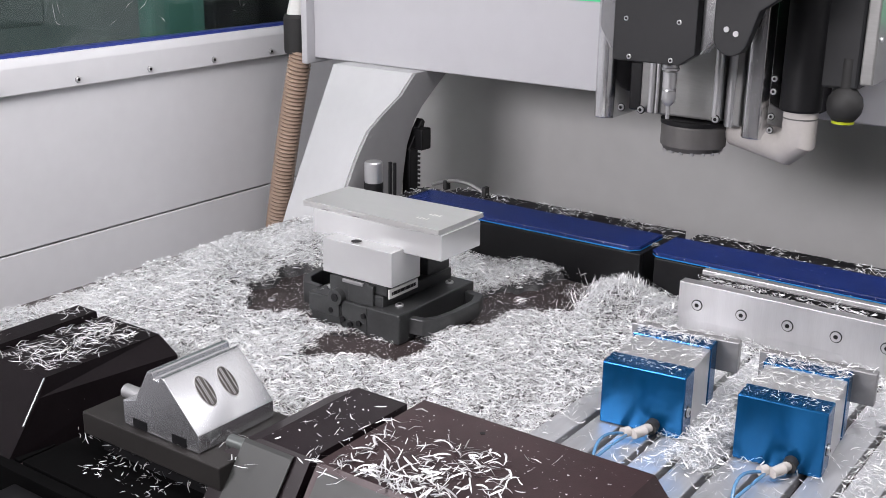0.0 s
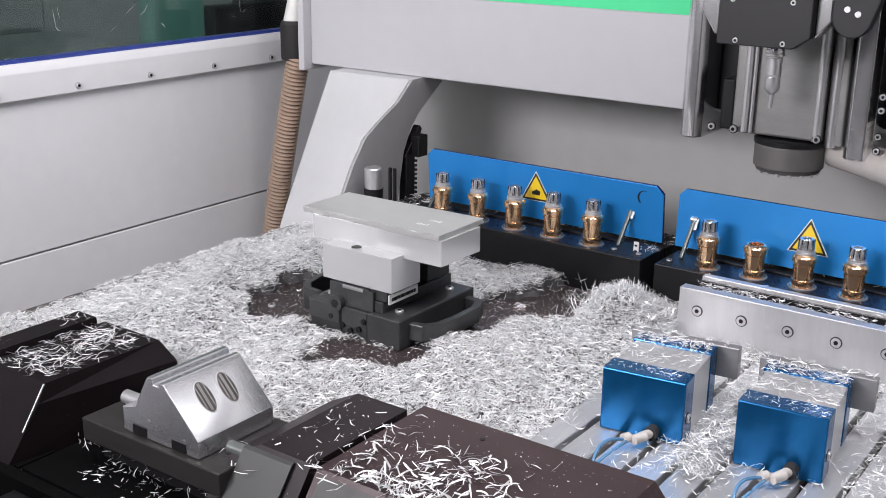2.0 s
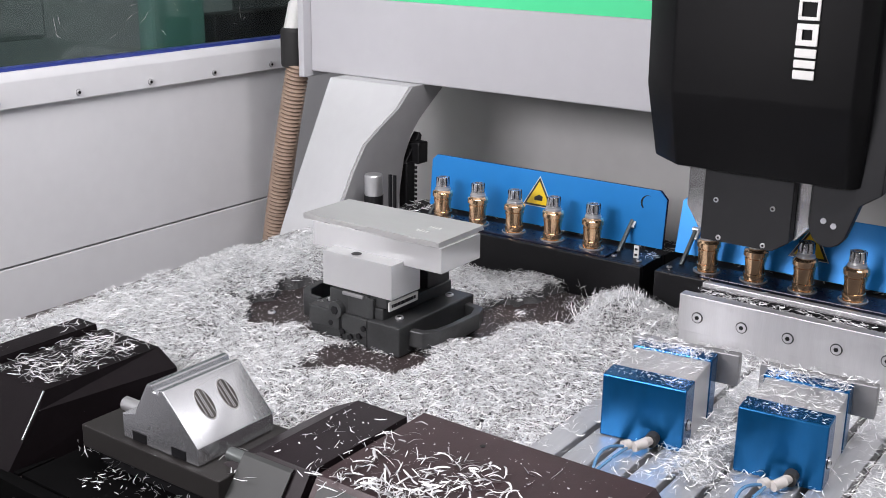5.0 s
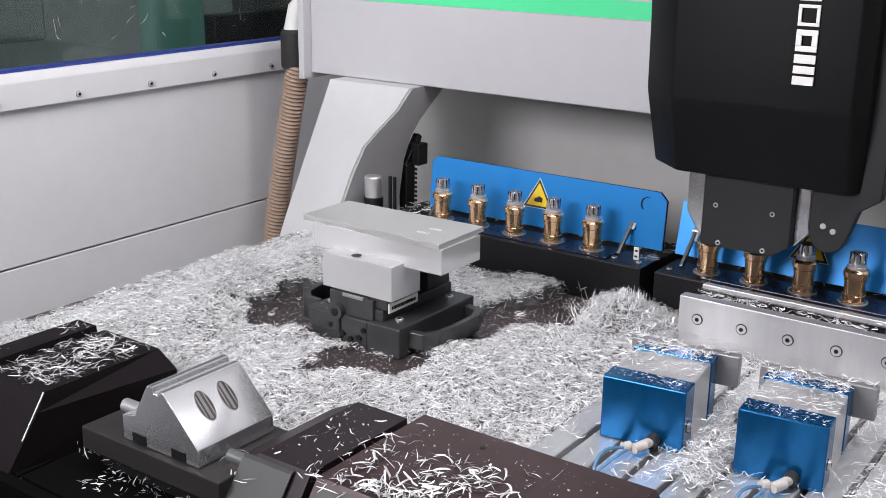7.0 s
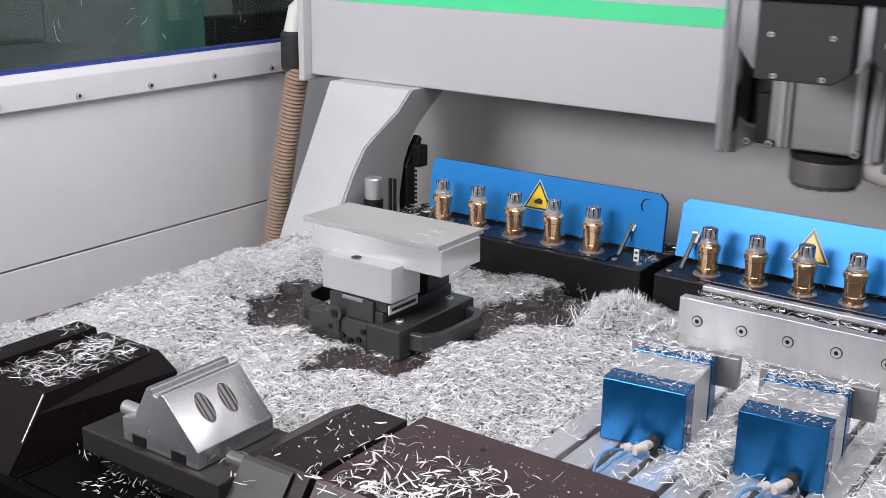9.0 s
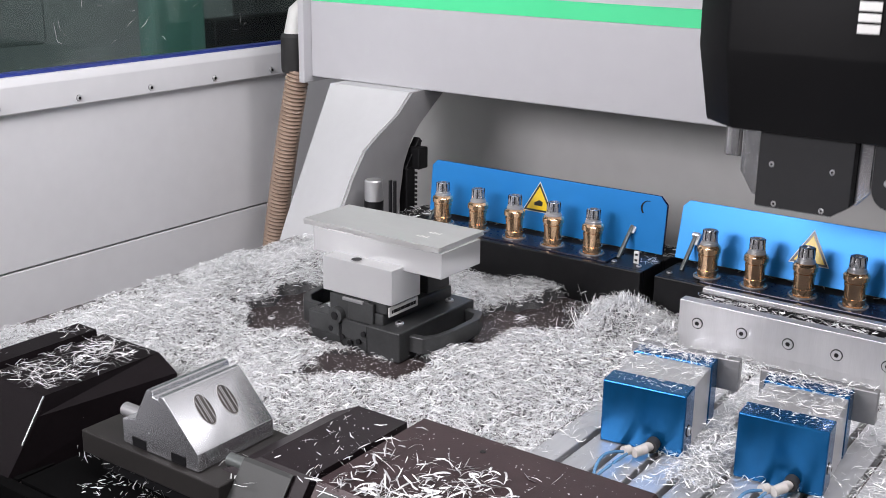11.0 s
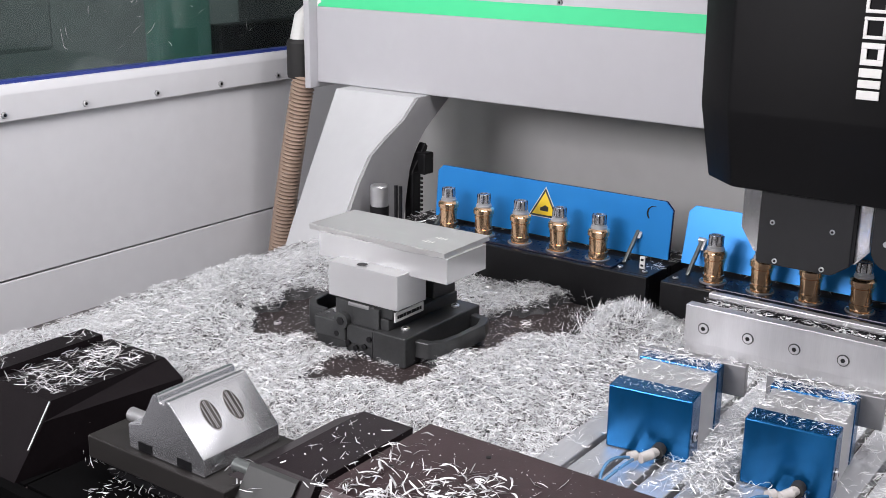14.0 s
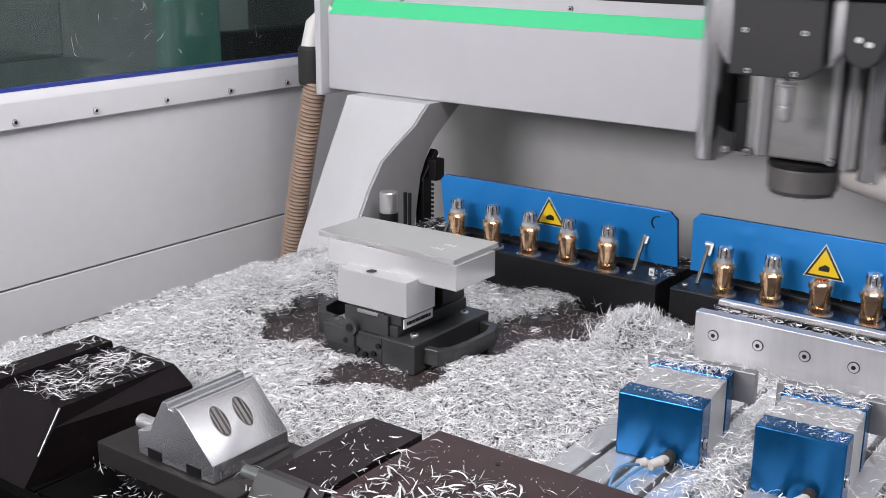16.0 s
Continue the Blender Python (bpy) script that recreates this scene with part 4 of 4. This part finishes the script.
# ---------------------------------------------------------------- gantry
def build_gantry():
    YB = 1.36
    g = thing("gantry", (-0.6, YB, 0.2), "light grey painted gantry beam with glowing status strip", "gantry")
    part("beam", box(-1.238, 0.55, YB, YB + 0.22, 0.201, 0.322, 0.002), M_BEAM, g)
    b = prism([(YB + 0.001, 0.3222), (YB + 0.017, 0.3445), (YB + 0.2, 0.3445), (YB + 0.2, 0.3222)], "x", -1.236, 0.55)
    part("status_strip", b, M_GREEN, g, "glowing green status light strip", smooth=False)
    b = prism([(YB + 0.0165, 0.3447), (YB + 0.029, 0.362), (YB + 0.2, 0.362), (YB + 0.2, 0.3447)], "x", -1.236, 0.55)
    part("strip_cover", b, M_BEAM, g, "light grey sloping cover above the strip", smooth=False)
    part("strip_edge", box(-1.236, 0.55, YB + 0.028, YB + 0.2, 0.362, 0.372, 0.001), M_BLACK, g)
    part("upper_beam", box(-1.236, 0.55, YB + 0.035, YB + 0.22, 0.372, 0.62, 0.002), M_BEAM, g)
    part("end_plate", box(-1.250, -1.238, YB - 0.018, YB + 0.22, 0.192, 0.62, 0.0015), M_BEAM, g, "light grey end plate")
    for x in (-1.1, -0.8, -0.53, -0.2):
        socket_screw((x, YB + 0.018, 0.349), "-y", 0.0035, g)
    part("bellows_slot", box(-0.9, 0.5, YB + 0.04, YB + 0.21, 0.196, 0.2008), M_BLACK, g)
    # leg: front edge sweeps forward to its foot, inner and outer sides differ
    edges = [(0.2005, 1.330, 1.421), (0.190, 1.317, 1.410), (0.172, 1.296, 1.383), (0.150, 1.2535, 1.352), (0.130, 1.2195, 1.332),
             (0.095, 1.192, 1.3135), (0.055, 1.168, 1.305), (0.0, 1.156, 1.296), (-0.15, 1.150, 1.280), (-0.598, 1.14, 1.265)]
    rows = [((yi, z), (max(1.3209 - (0.1913 - z) * 0.552, 1.141), z), yb) for z, yi, yb in edges]
    b = bmesh.new()
    loops = []
    for (yi, zi), (yo, zo), yb in rows:
        loops.append([b.verts.new(p) for p in ((-1.015, yi, zi), (-1.168, yo, zo), (-1.168, yb + 0.06, zo), (-1.015, yb, zi))])
    for p, q in zip(loops, loops[1:]):
        for i in range(4):
            b.faces.new((p[i], p[(i + 1) % 4], q[(i + 1) % 4], q[i]))
    b.faces.new(loops[0])
    b.faces.new(loops[-1])
    part("leg", b, M_LEG, g, "white painted curved gantry leg", smooth=True)
    # Thin plate gives the inner side a darker grey than the front.
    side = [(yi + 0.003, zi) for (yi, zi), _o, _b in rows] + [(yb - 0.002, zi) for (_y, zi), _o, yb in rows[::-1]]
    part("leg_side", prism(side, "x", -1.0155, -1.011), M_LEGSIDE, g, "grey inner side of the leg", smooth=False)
    part("bracket", box(-1.018, -0.997, 1.331, 1.354, 0.084, 0.117, 0.002), M_BLACK, g, "black guide bracket")
    part("wiper", box(-1.024, -1.008, 1.316, 1.336, 0.0, 0.088, 0.002), M_BLACK, g, "black toothed wiper")
    part("wiper_lip", prism([(1.314, 0.086), (1.338, 0.086), (1.356, 0.124), (1.350, 0.130)], "x", -1.022, -1.010, 0.001), M_BLACK, g, "black slanted wiper lip")
    for i in range(11):
        part("tooth", box(-1.012, -1.006, 1.336, 1.339, 0.005 + i * 0.007, 0.0085 + i * 0.007), M_RUBBER, g)
    # hose beside the beam
    pts = []
    for i in range(106):
        f = i / 105
        pts.append((-1.267 - 0.074 * f - 0.003 * math.sin(f * 3.0), 1.36, 0.210 - 0.34 * f))
    h = part("suction_hose", tube(pts, 0.0166, None, 18, 0.0036), M_HOSE, g, "tan ribbed suction hose")
    part("hose_cuff", lathe([(0.020, 0.205), (0.0215, 0.21), (0.0215, 0.262), (0.019, 0.268)], (-1.276, 1.36, 0.0), None, 24), M_RUBBER, h, "black rubber hose cuff")
    part("hose_elbow", tube([(-1.276, 1.36, 0.262), (-1.270, 1.365, 0.30), (-1.24, 1.38, 0.33)], 0.017, None, 14), M_WHITE, h, "white hose pipe")
    return g


def build_carriage():
    """Parts that slide along the beam with the milling head."""
    c = thing("spindle_carriage", (-0.418, 1.30, 0.2), "silver and black spindle carriage on the gantry beam", "carriage")
    part("back_plate", box(-0.524, -0.276, 1.315, 1.352, 0.215, 0.62, 0.002), M_BLACK, c)
    for x0, x1, z0 in ((-0.551, -0.524, 0.187), (-0.354, -0.323, 0.186)):
        pr = [(x0, 1.27), (x0 + 0.006, 1.262), (x1 - 0.007, 1.262), (x1, 1.272), (x1, 1.335), (x0, 1.335)]
        part("guide_rail", prism(pr, "z", z0, 0.62, 0.0012), M_RAILCOVER, c, "worn silver guide rail cover")
    part("housing", box(-0.484, -0.378, 1.262, 1.315, 0.201, 0.50, 0.003), M_GREY, c, "grey spindle housing")
    part("ring", lathe([(0.036, 0.160), (0.0385, 0.165), (0.0400, 0.166), (0.0400, 0.190), (0.0385, 0.194), (0.034, 0.1955)], (-0.4195, 1.285, 0.0), None, 48), M_RING, c, "grey brush ring")
    part("ring_seal", lathe([(0.0412, 0.1925), (0.0412, 0.1975), (0.037, 0.199)], (-0.4195, 1.285, 0.0), None, 40), M_BLACK, c)
    for i in range(16):
        a = 2 * math.pi * i / 16
        part("ring_stud", rod((-0.4195 + 0.034 * math.cos(a), 1.285 + 0.034 * math.sin(a), 0.1575), (-0.4195 + 0.034 * math.cos(a), 1.285 + 0.034 * math.sin(a), 0.161), 0.0030, None, 10), M_SILVER, c)
    for x, r, z0, y in ((-0.466, 0.0040, 0.204, 1.256), (-0.4585, 0.0022, 0.204, 1.256), (-0.382, 0.005, 0.203, 1.258), (-0.369, 0.0055, 0.196, 1.27)):
        part("guide_rod", rod((x, y, z0), (x, y, 0.50), r, None, 16), M_SILVER, c, "polished guide rod")
    for x, z in ((-0.478, 0.206), (-0.505, 0.206), (-0.380, 0.206)):
        socket_screw((x, 1.254, z), "-y", 0.0042, c)
    part("clear_block", box(-0.499, -0.483, 1.262, 1.30, 0.203, 0.262, 0.002), M_BLACK, c, "smoky stop block")
    part("side_block", box(-0.376, -0.356, 1.268, 1.315, 0.197, 0.50, 0.002), M_GREY, c)
    part("column", lathe([(0.0222, 0.2260), (0.0236, 0.2285), (0.0236, 0.56)], (-0.2848, 1.268, 0.0), None, 32), M_BLACK, c, "black round column")
    part("side_cover", box(-0.268, -0.2225, 1.262, 1.315, 0.2560, 0.62, 0.003), M_PLATE, c)
    part("edge_plate", box(-0.2220, -0.2075, 1.264, 1.33, 0.262, 0.62, 0.002), M_GREY, c)
    part("cover_screw", rod((-0.2078, 1.275, 0.312), (-0.2050, 1.275, 0.312), 0.003, None, 14), M_SILVER, c, "small steel screw")
    noz = part("nozzle", mitre_pipe([(-0.2835, 1.268, 0.232), (-0.2835, 1.268, 0.1925), (-0.2985, 1.2745, 0.1795), (-0.372, 1.306, 0.1860)], 0.0195), M_NOZZLE, c, "pale mitred air nozzle")
    part("nozzle_seam", lathe([(0.0199, 0.2170), (0.0199, 0.2185)], (-0.2835, 1.268, 0.0), None, 24), M_RING, noz, "grey seam")
    for z in (0.20, 0.216, 0.245, 0.260):
        socket_screw((-0.316, 1.262, z), "-y", 0.0035, c)
    s = part("probe", lathe([(0.006, 0.218), (0.0125, 0.2205), (0.0185, 0.229), (0.0200, 0.238), (0.0185, 0.247), (0.012, 0.255), (0.008, 0.257), (0.008, 0.290)], (-0.2355, 1.268, 0.0), None, 28), M_RUBBER, c, "black ball-shaped probe head")
    part("probe_ring", lathe([(0.010, 0.2165), (0.0125, 0.2175), (0.0125, 0.2200), (0.010, 0.221)], (-0.2355, 1.268, 0.0), None, 24), M_LIME, s, "lime yellow ring")
    return c


def build_head():
    """Parts that also go up and down; built in the lowered pose over the second slot."""
    h = thing("milling_head", (-0.418, 1.20, 0.12), "black milling spindle head with hooded cover", "milling head")
    plate = part("face_plate", prism([(-0.4585, 0.1105), (-0.4565, 0.1085), (-0.378, 0.1085), (-0.360, 0.121), (-0.360, 0.40), (-0.4585, 0.40)], "y", 1.130, 1.146, 0.0012), M_PLATE, h, "black screwed face plate")
    for x, z in ((-0.4435, 0.155), (-0.3805, 0.155), (-0.4375, 0.1135), (-0.3875, 0.1135)):
        socket_screw((x, 1.1305, z), "-y", 0.0028, plate)
    part("spindle_body", lathe([(0.020, 0.120), (0.034, 0.124), (0.034, 0.45)], (-0.418, 1.20, 0.0), None, 32), M_BLACK, h)
    part("side_leaf", prism([(-0.4600, 0.116), (-0.4655, 0.118), (-0.4810, 0.142), (-0.4820, 0.40), (-0.4600, 0.40)], "y", 1.140, 1.165, 0.001), M_RAILCOVER, h, "worn silver side leaf")
    part("link", prism([(-0.3610, 0.122), (-0.3585, 0.120), (-0.3440, 0.137), (-0.3430, 0.40), (-0.3610, 0.40)], "y", 1.142, 1.165, 0.002), M_RAILCOVER, h, "worn silver link")
    pr = [(-0.341 + 0.020 * (1 + math.cos(a)), 0.146 + 0.022 * math.sin(a)) for a in np.linspace(math.pi, 2 * math.pi - 0.2, 9)]
    pr += [(-0.292, 0.172), (-0.272, 0.186), (-0.266, 0.40), (-0.341, 0.40)]
    arm = part("bracket_arm", prism(pr, "y", 1.128, 1.142, 0.0015), M_PLATE, h, "black cranked bracket arm")
    for x, z in ((-0.326, 0.152), (-0.3155, 0.148)):
        part("pin", rod((x, 1.1265, z), (x, 1.13, z), 0.003, None, 14), M_SILVER, arm, "bright pin")
    # hood: upper front stands forward, lower part tapers back
    b = bmesh.new()
    rings = []
    for z, xl, xc, xr, yf, yb in ((0.190, -0.528, -0.486, -0.293, 1.114, 1.175), (0.272, -0.536, -0.490, -0.290, 1.098, 1.175),
                                  (0.34, -0.537, -0.491, -0.290, 1.098, 1.175), (0.40, -0.538, -0.492, -0.290, 1.097, 1.28), (0.70, -0.545, -0.498, -0.290, 1.096, 1.28)):
        plan = ((xl, yb), (xl, yf + 0.037), (xc, yf), (xr - 0.012, yf), (xr, yf + 0.014), (xr, yb))
        rings.append([b.verts.new((x, y, z)) for x, y in plan])
    for p, q in zip(rings, rings[1:]):
        for i in range(6):
            b.faces.new((p[i], p[(i + 1) % 6], q[(i + 1) % 6], q[i]))
    b.faces.new(rings[0][::-1])
    b.faces.new(rings[-1])
    bmesh.ops.recalc_face_normals(b, faces=b.faces)
    bmesh.ops.bevel(b, geom=b.edges[:], offset=0.003, segments=2, affect="EDGES", profile=0.5)
    hood = part("hood", b, M_HOOD, h, "matt black hood")
    part("side_box", box(-0.289, -0.255, 1.15, 1.27, 0.215, 0.70, 0.006), M_HOOD, h)
    # pale upright mark, plain shapes only
    def mark(u0, u1, z0, z1):
        part("mark_bar", box(u0, u1, 1.0942, 1.0965, z0, z1, 0.0005), M_WHITE, hood)
    xa, xb = -0.3630, -0.3420
    for z0, z1 in ((0.298, 0.3065), (0.309, 0.3165), (0.319, 0.3275)):
        mark(xa, xb, z0, z1)
    for z0, z1, th in ((0.3305, 0.3515, 0.0055), (0.3550, 0.3755, 0.0032), (0.3790, 0.3960, 0.0032)):
        mark(xa, xb, z0, z0 + th)
        mark(xa, xb, z1 - th, z1)
        mark(xa, xa + th, z0 + th, z1 - th)
        mark(xb - th, xb, z0 + th, z1 - th)
    part("tag", box(-0.268, -0.262, 1.1385, 1.1415, 0.192, 0.215), M_WHITE, h, "pale tag")
    return h


build_enclosure()
build_table()
build_slats()
build_swarf()
build_vise()
build_front()
RNG = np.random.default_rng(21)
build_clamp(-0.411, -0.336, 0.823, "pneumatic clamps", RNG, 7.0)
build_clamp(-0.290, -0.217, 0.829, "pneumatic clamps", RNG, 5.5)
build_rail()
build_magazine(-0.901, -0.545, SLOTS, None, -0.731, 0.0385, RNG)
build_magazine(-0.527, -0.170, SLOTS2, None, -0.371, 0.0345, RNG)
GANTRY = build_gantry()
CARRIAGE = build_carriage()
HEAD = build_head()

# posts behind the vise
post = thing("locating_post", (-0.979, 1.20, 0.0), "polished steel and black locating post beside the magazine", "post")
part("foot", lathe([(0.0138, 0.0), (0.0138, 0.066)], (-0.979, 1.20, 0.0), None, 24), M_BLACK, post)
part("cap", lathe([(0.0128, 0.066), (0.0132, 0.068), (0.0132, 0.094), (0.0120, 0.096)], (-0.979, 1.20, 0.0), None, 28), M_SILVER, post, "polished steel cap")
for x in (-0.953, -0.945):
    part("rod", rod((x, 1.205, 0.0), (x, 1.205, 0.098), 0.0026), M_BLACK, post)
part("base_plate", box(-1.0, -0.903, 1.170, 1.30, -0.052, 0.0, 0.001), M_BLACK, post)
part("side_shelf", box(-0.962, -0.903, 1.215, 1.30, 0.0, 0.042, 0.001), M_BLACK, post)
swarf_on("shelf_swarf", -0.96, -0.904, 1.215, 1.29, 0.042, 150, RNG, "chips beside the magazine", 0.010, 0.0013, 0, post)
cable = thing("cable", (-0.85, 1.31, 0.05), "grey looped cable tied behind the magazine", "cable")
part("sheath", tube(arc((-0.93, 1.275, 0.055), (-0.835, 1.275, 0.055), 0.012, 20), 0.0028), M_GREY, cable)
for x in (-0.905, -0.838):
    part("cable_tie", box(x - 0.003, x + 0.003, 1.270, 1.281, 0.052, 0.066, 0.001), M_RUBBER, cable)

# ---------------------------------------------------------------- what moves
GY = [(0, 0.008), (0.8, 0.008), (1.2, 0.006), (1.6, 0.003), (2.0, 0.0), (14.8, 0.0), (15.5, 0.0025), (16, 0.0045)]
CX = [(0, -0.1237), (1.2, -0.1237), (1.4, -0.120), (1.5, -0.115), (1.6, -0.080), (1.7, -0.045), (1.8, -0.013), (1.9, -0.001), (2.0, 0.0), (8.7, 0.0), (8.85, 0.012), (9.0, 0.043),
      (9.2, 0.0555), (9.3, 0.0565), (15.75, 0.0565), (15.85, 0.045), (15.9, 0.030), (16, -0.004)]
HZ = [(0, 0.175), (0.8, 0.175), (1.0, 0.205), (1.5, 0.207), (2.0, 0.21), (2.5, 0.207), (3, 0.165), (3.5, 0.129), (4, 0.084), (4.2, 0.066), (5.0, 0.004), (5.3, 0), (7.25, 0),
      (7.5, 0.02), (8, 0.11), (8.5, 0.188), (9.3, 0.188), (10.3, 0.112), (11.3, 0.029), (11.5, 0.009), (11.9, 0), (14.1, 0), (14.3, 0.02), (14.5, 0.058),
      (15, 0.142), (15.3, 0.192), (15.5, 0.203), (16, 0.203)]
LIFT = [(0, -0.060), (1.38, -0.060), (1.5, -0.053), (1.6, -0.043), (1.7, -0.030), (1.8, -0.018), (1.9, -0.009), (2.0, -0.004), (2.1, 0), (15.9, 0), (16, -0.007)]
FLAP = [(0, 90), (1.38, 90), (1.5, 79), (1.6, 65), (1.7, 42), (1.8, 19), (1.9, 6), (2.0, 0), (2.1, -6), (2.25, -10), (15.8, -10), (15.9, -5), (16, 5)]


def value(rows, t):
    return float(np.interp(t, [r[0] for r in rows], [r[1] for r in rows]))


def times(*tables):
    return sorted({r[0] for tb in tables for r in tb} | {16.0})


def motions():
    def at(ob, dx=0.0, dy=0.0, dz=0.0, rx=0.0):
        o = ORIGIN[ob]
        return pose(o.x + dx, o.y + dy, o.z + dz, rx)
    walk(GANTRY, [(t, at(GANTRY, 0, value(GY, t))) for t in times(GY)])
    walk(CARRIAGE, [(t, at(CARRIAGE, value(CX, t), value(GY, t))) for t in times(GY, CX)])
    walk(HEAD, [(t, at(HEAD, value(CX, t), value(GY, t), value(HZ, t))) for t in times(GY, CX, HZ)])
    for r in RACKS:
        walk(r, [(t, at(r, 0, 0, value(LIFT, t))) for t in times(LIFT)])
    for c in COVERS:
        lean = 5 if c is COVERS[0] else -3.5
        walk(c, [(t, at(c, 0, 0, 0, value(FLAP, t) + lean * (90 - value(FLAP, t)) / 100)) for t in times(FLAP)])
    for a in ARMS:
        walk(a, [(t, at(a, 0, 0, -0.045 * max(value(FLAP, t), 0) / 90, -38 + value(FLAP, t) * 0.87)) for t in times(FLAP)])
    for x, tool in TOOLS.items():
        rows = []
        for t in times(LIFT, GY, CX, HZ):
            ridden = (x == SLOTS2[1] and t < 5.4) or (x == SLOTS2[2] and t > 13.5)
            if ridden:
                rows.append((t, at(tool, value(CX, t) - (0 if x == SLOTS2[1] else 0.0565), value(GY, t), value(HZ, t))))
            else:
                rows.append((t, at(tool, 0, 0, value(LIFT, t))))
        walk(tool, rows)


motions()
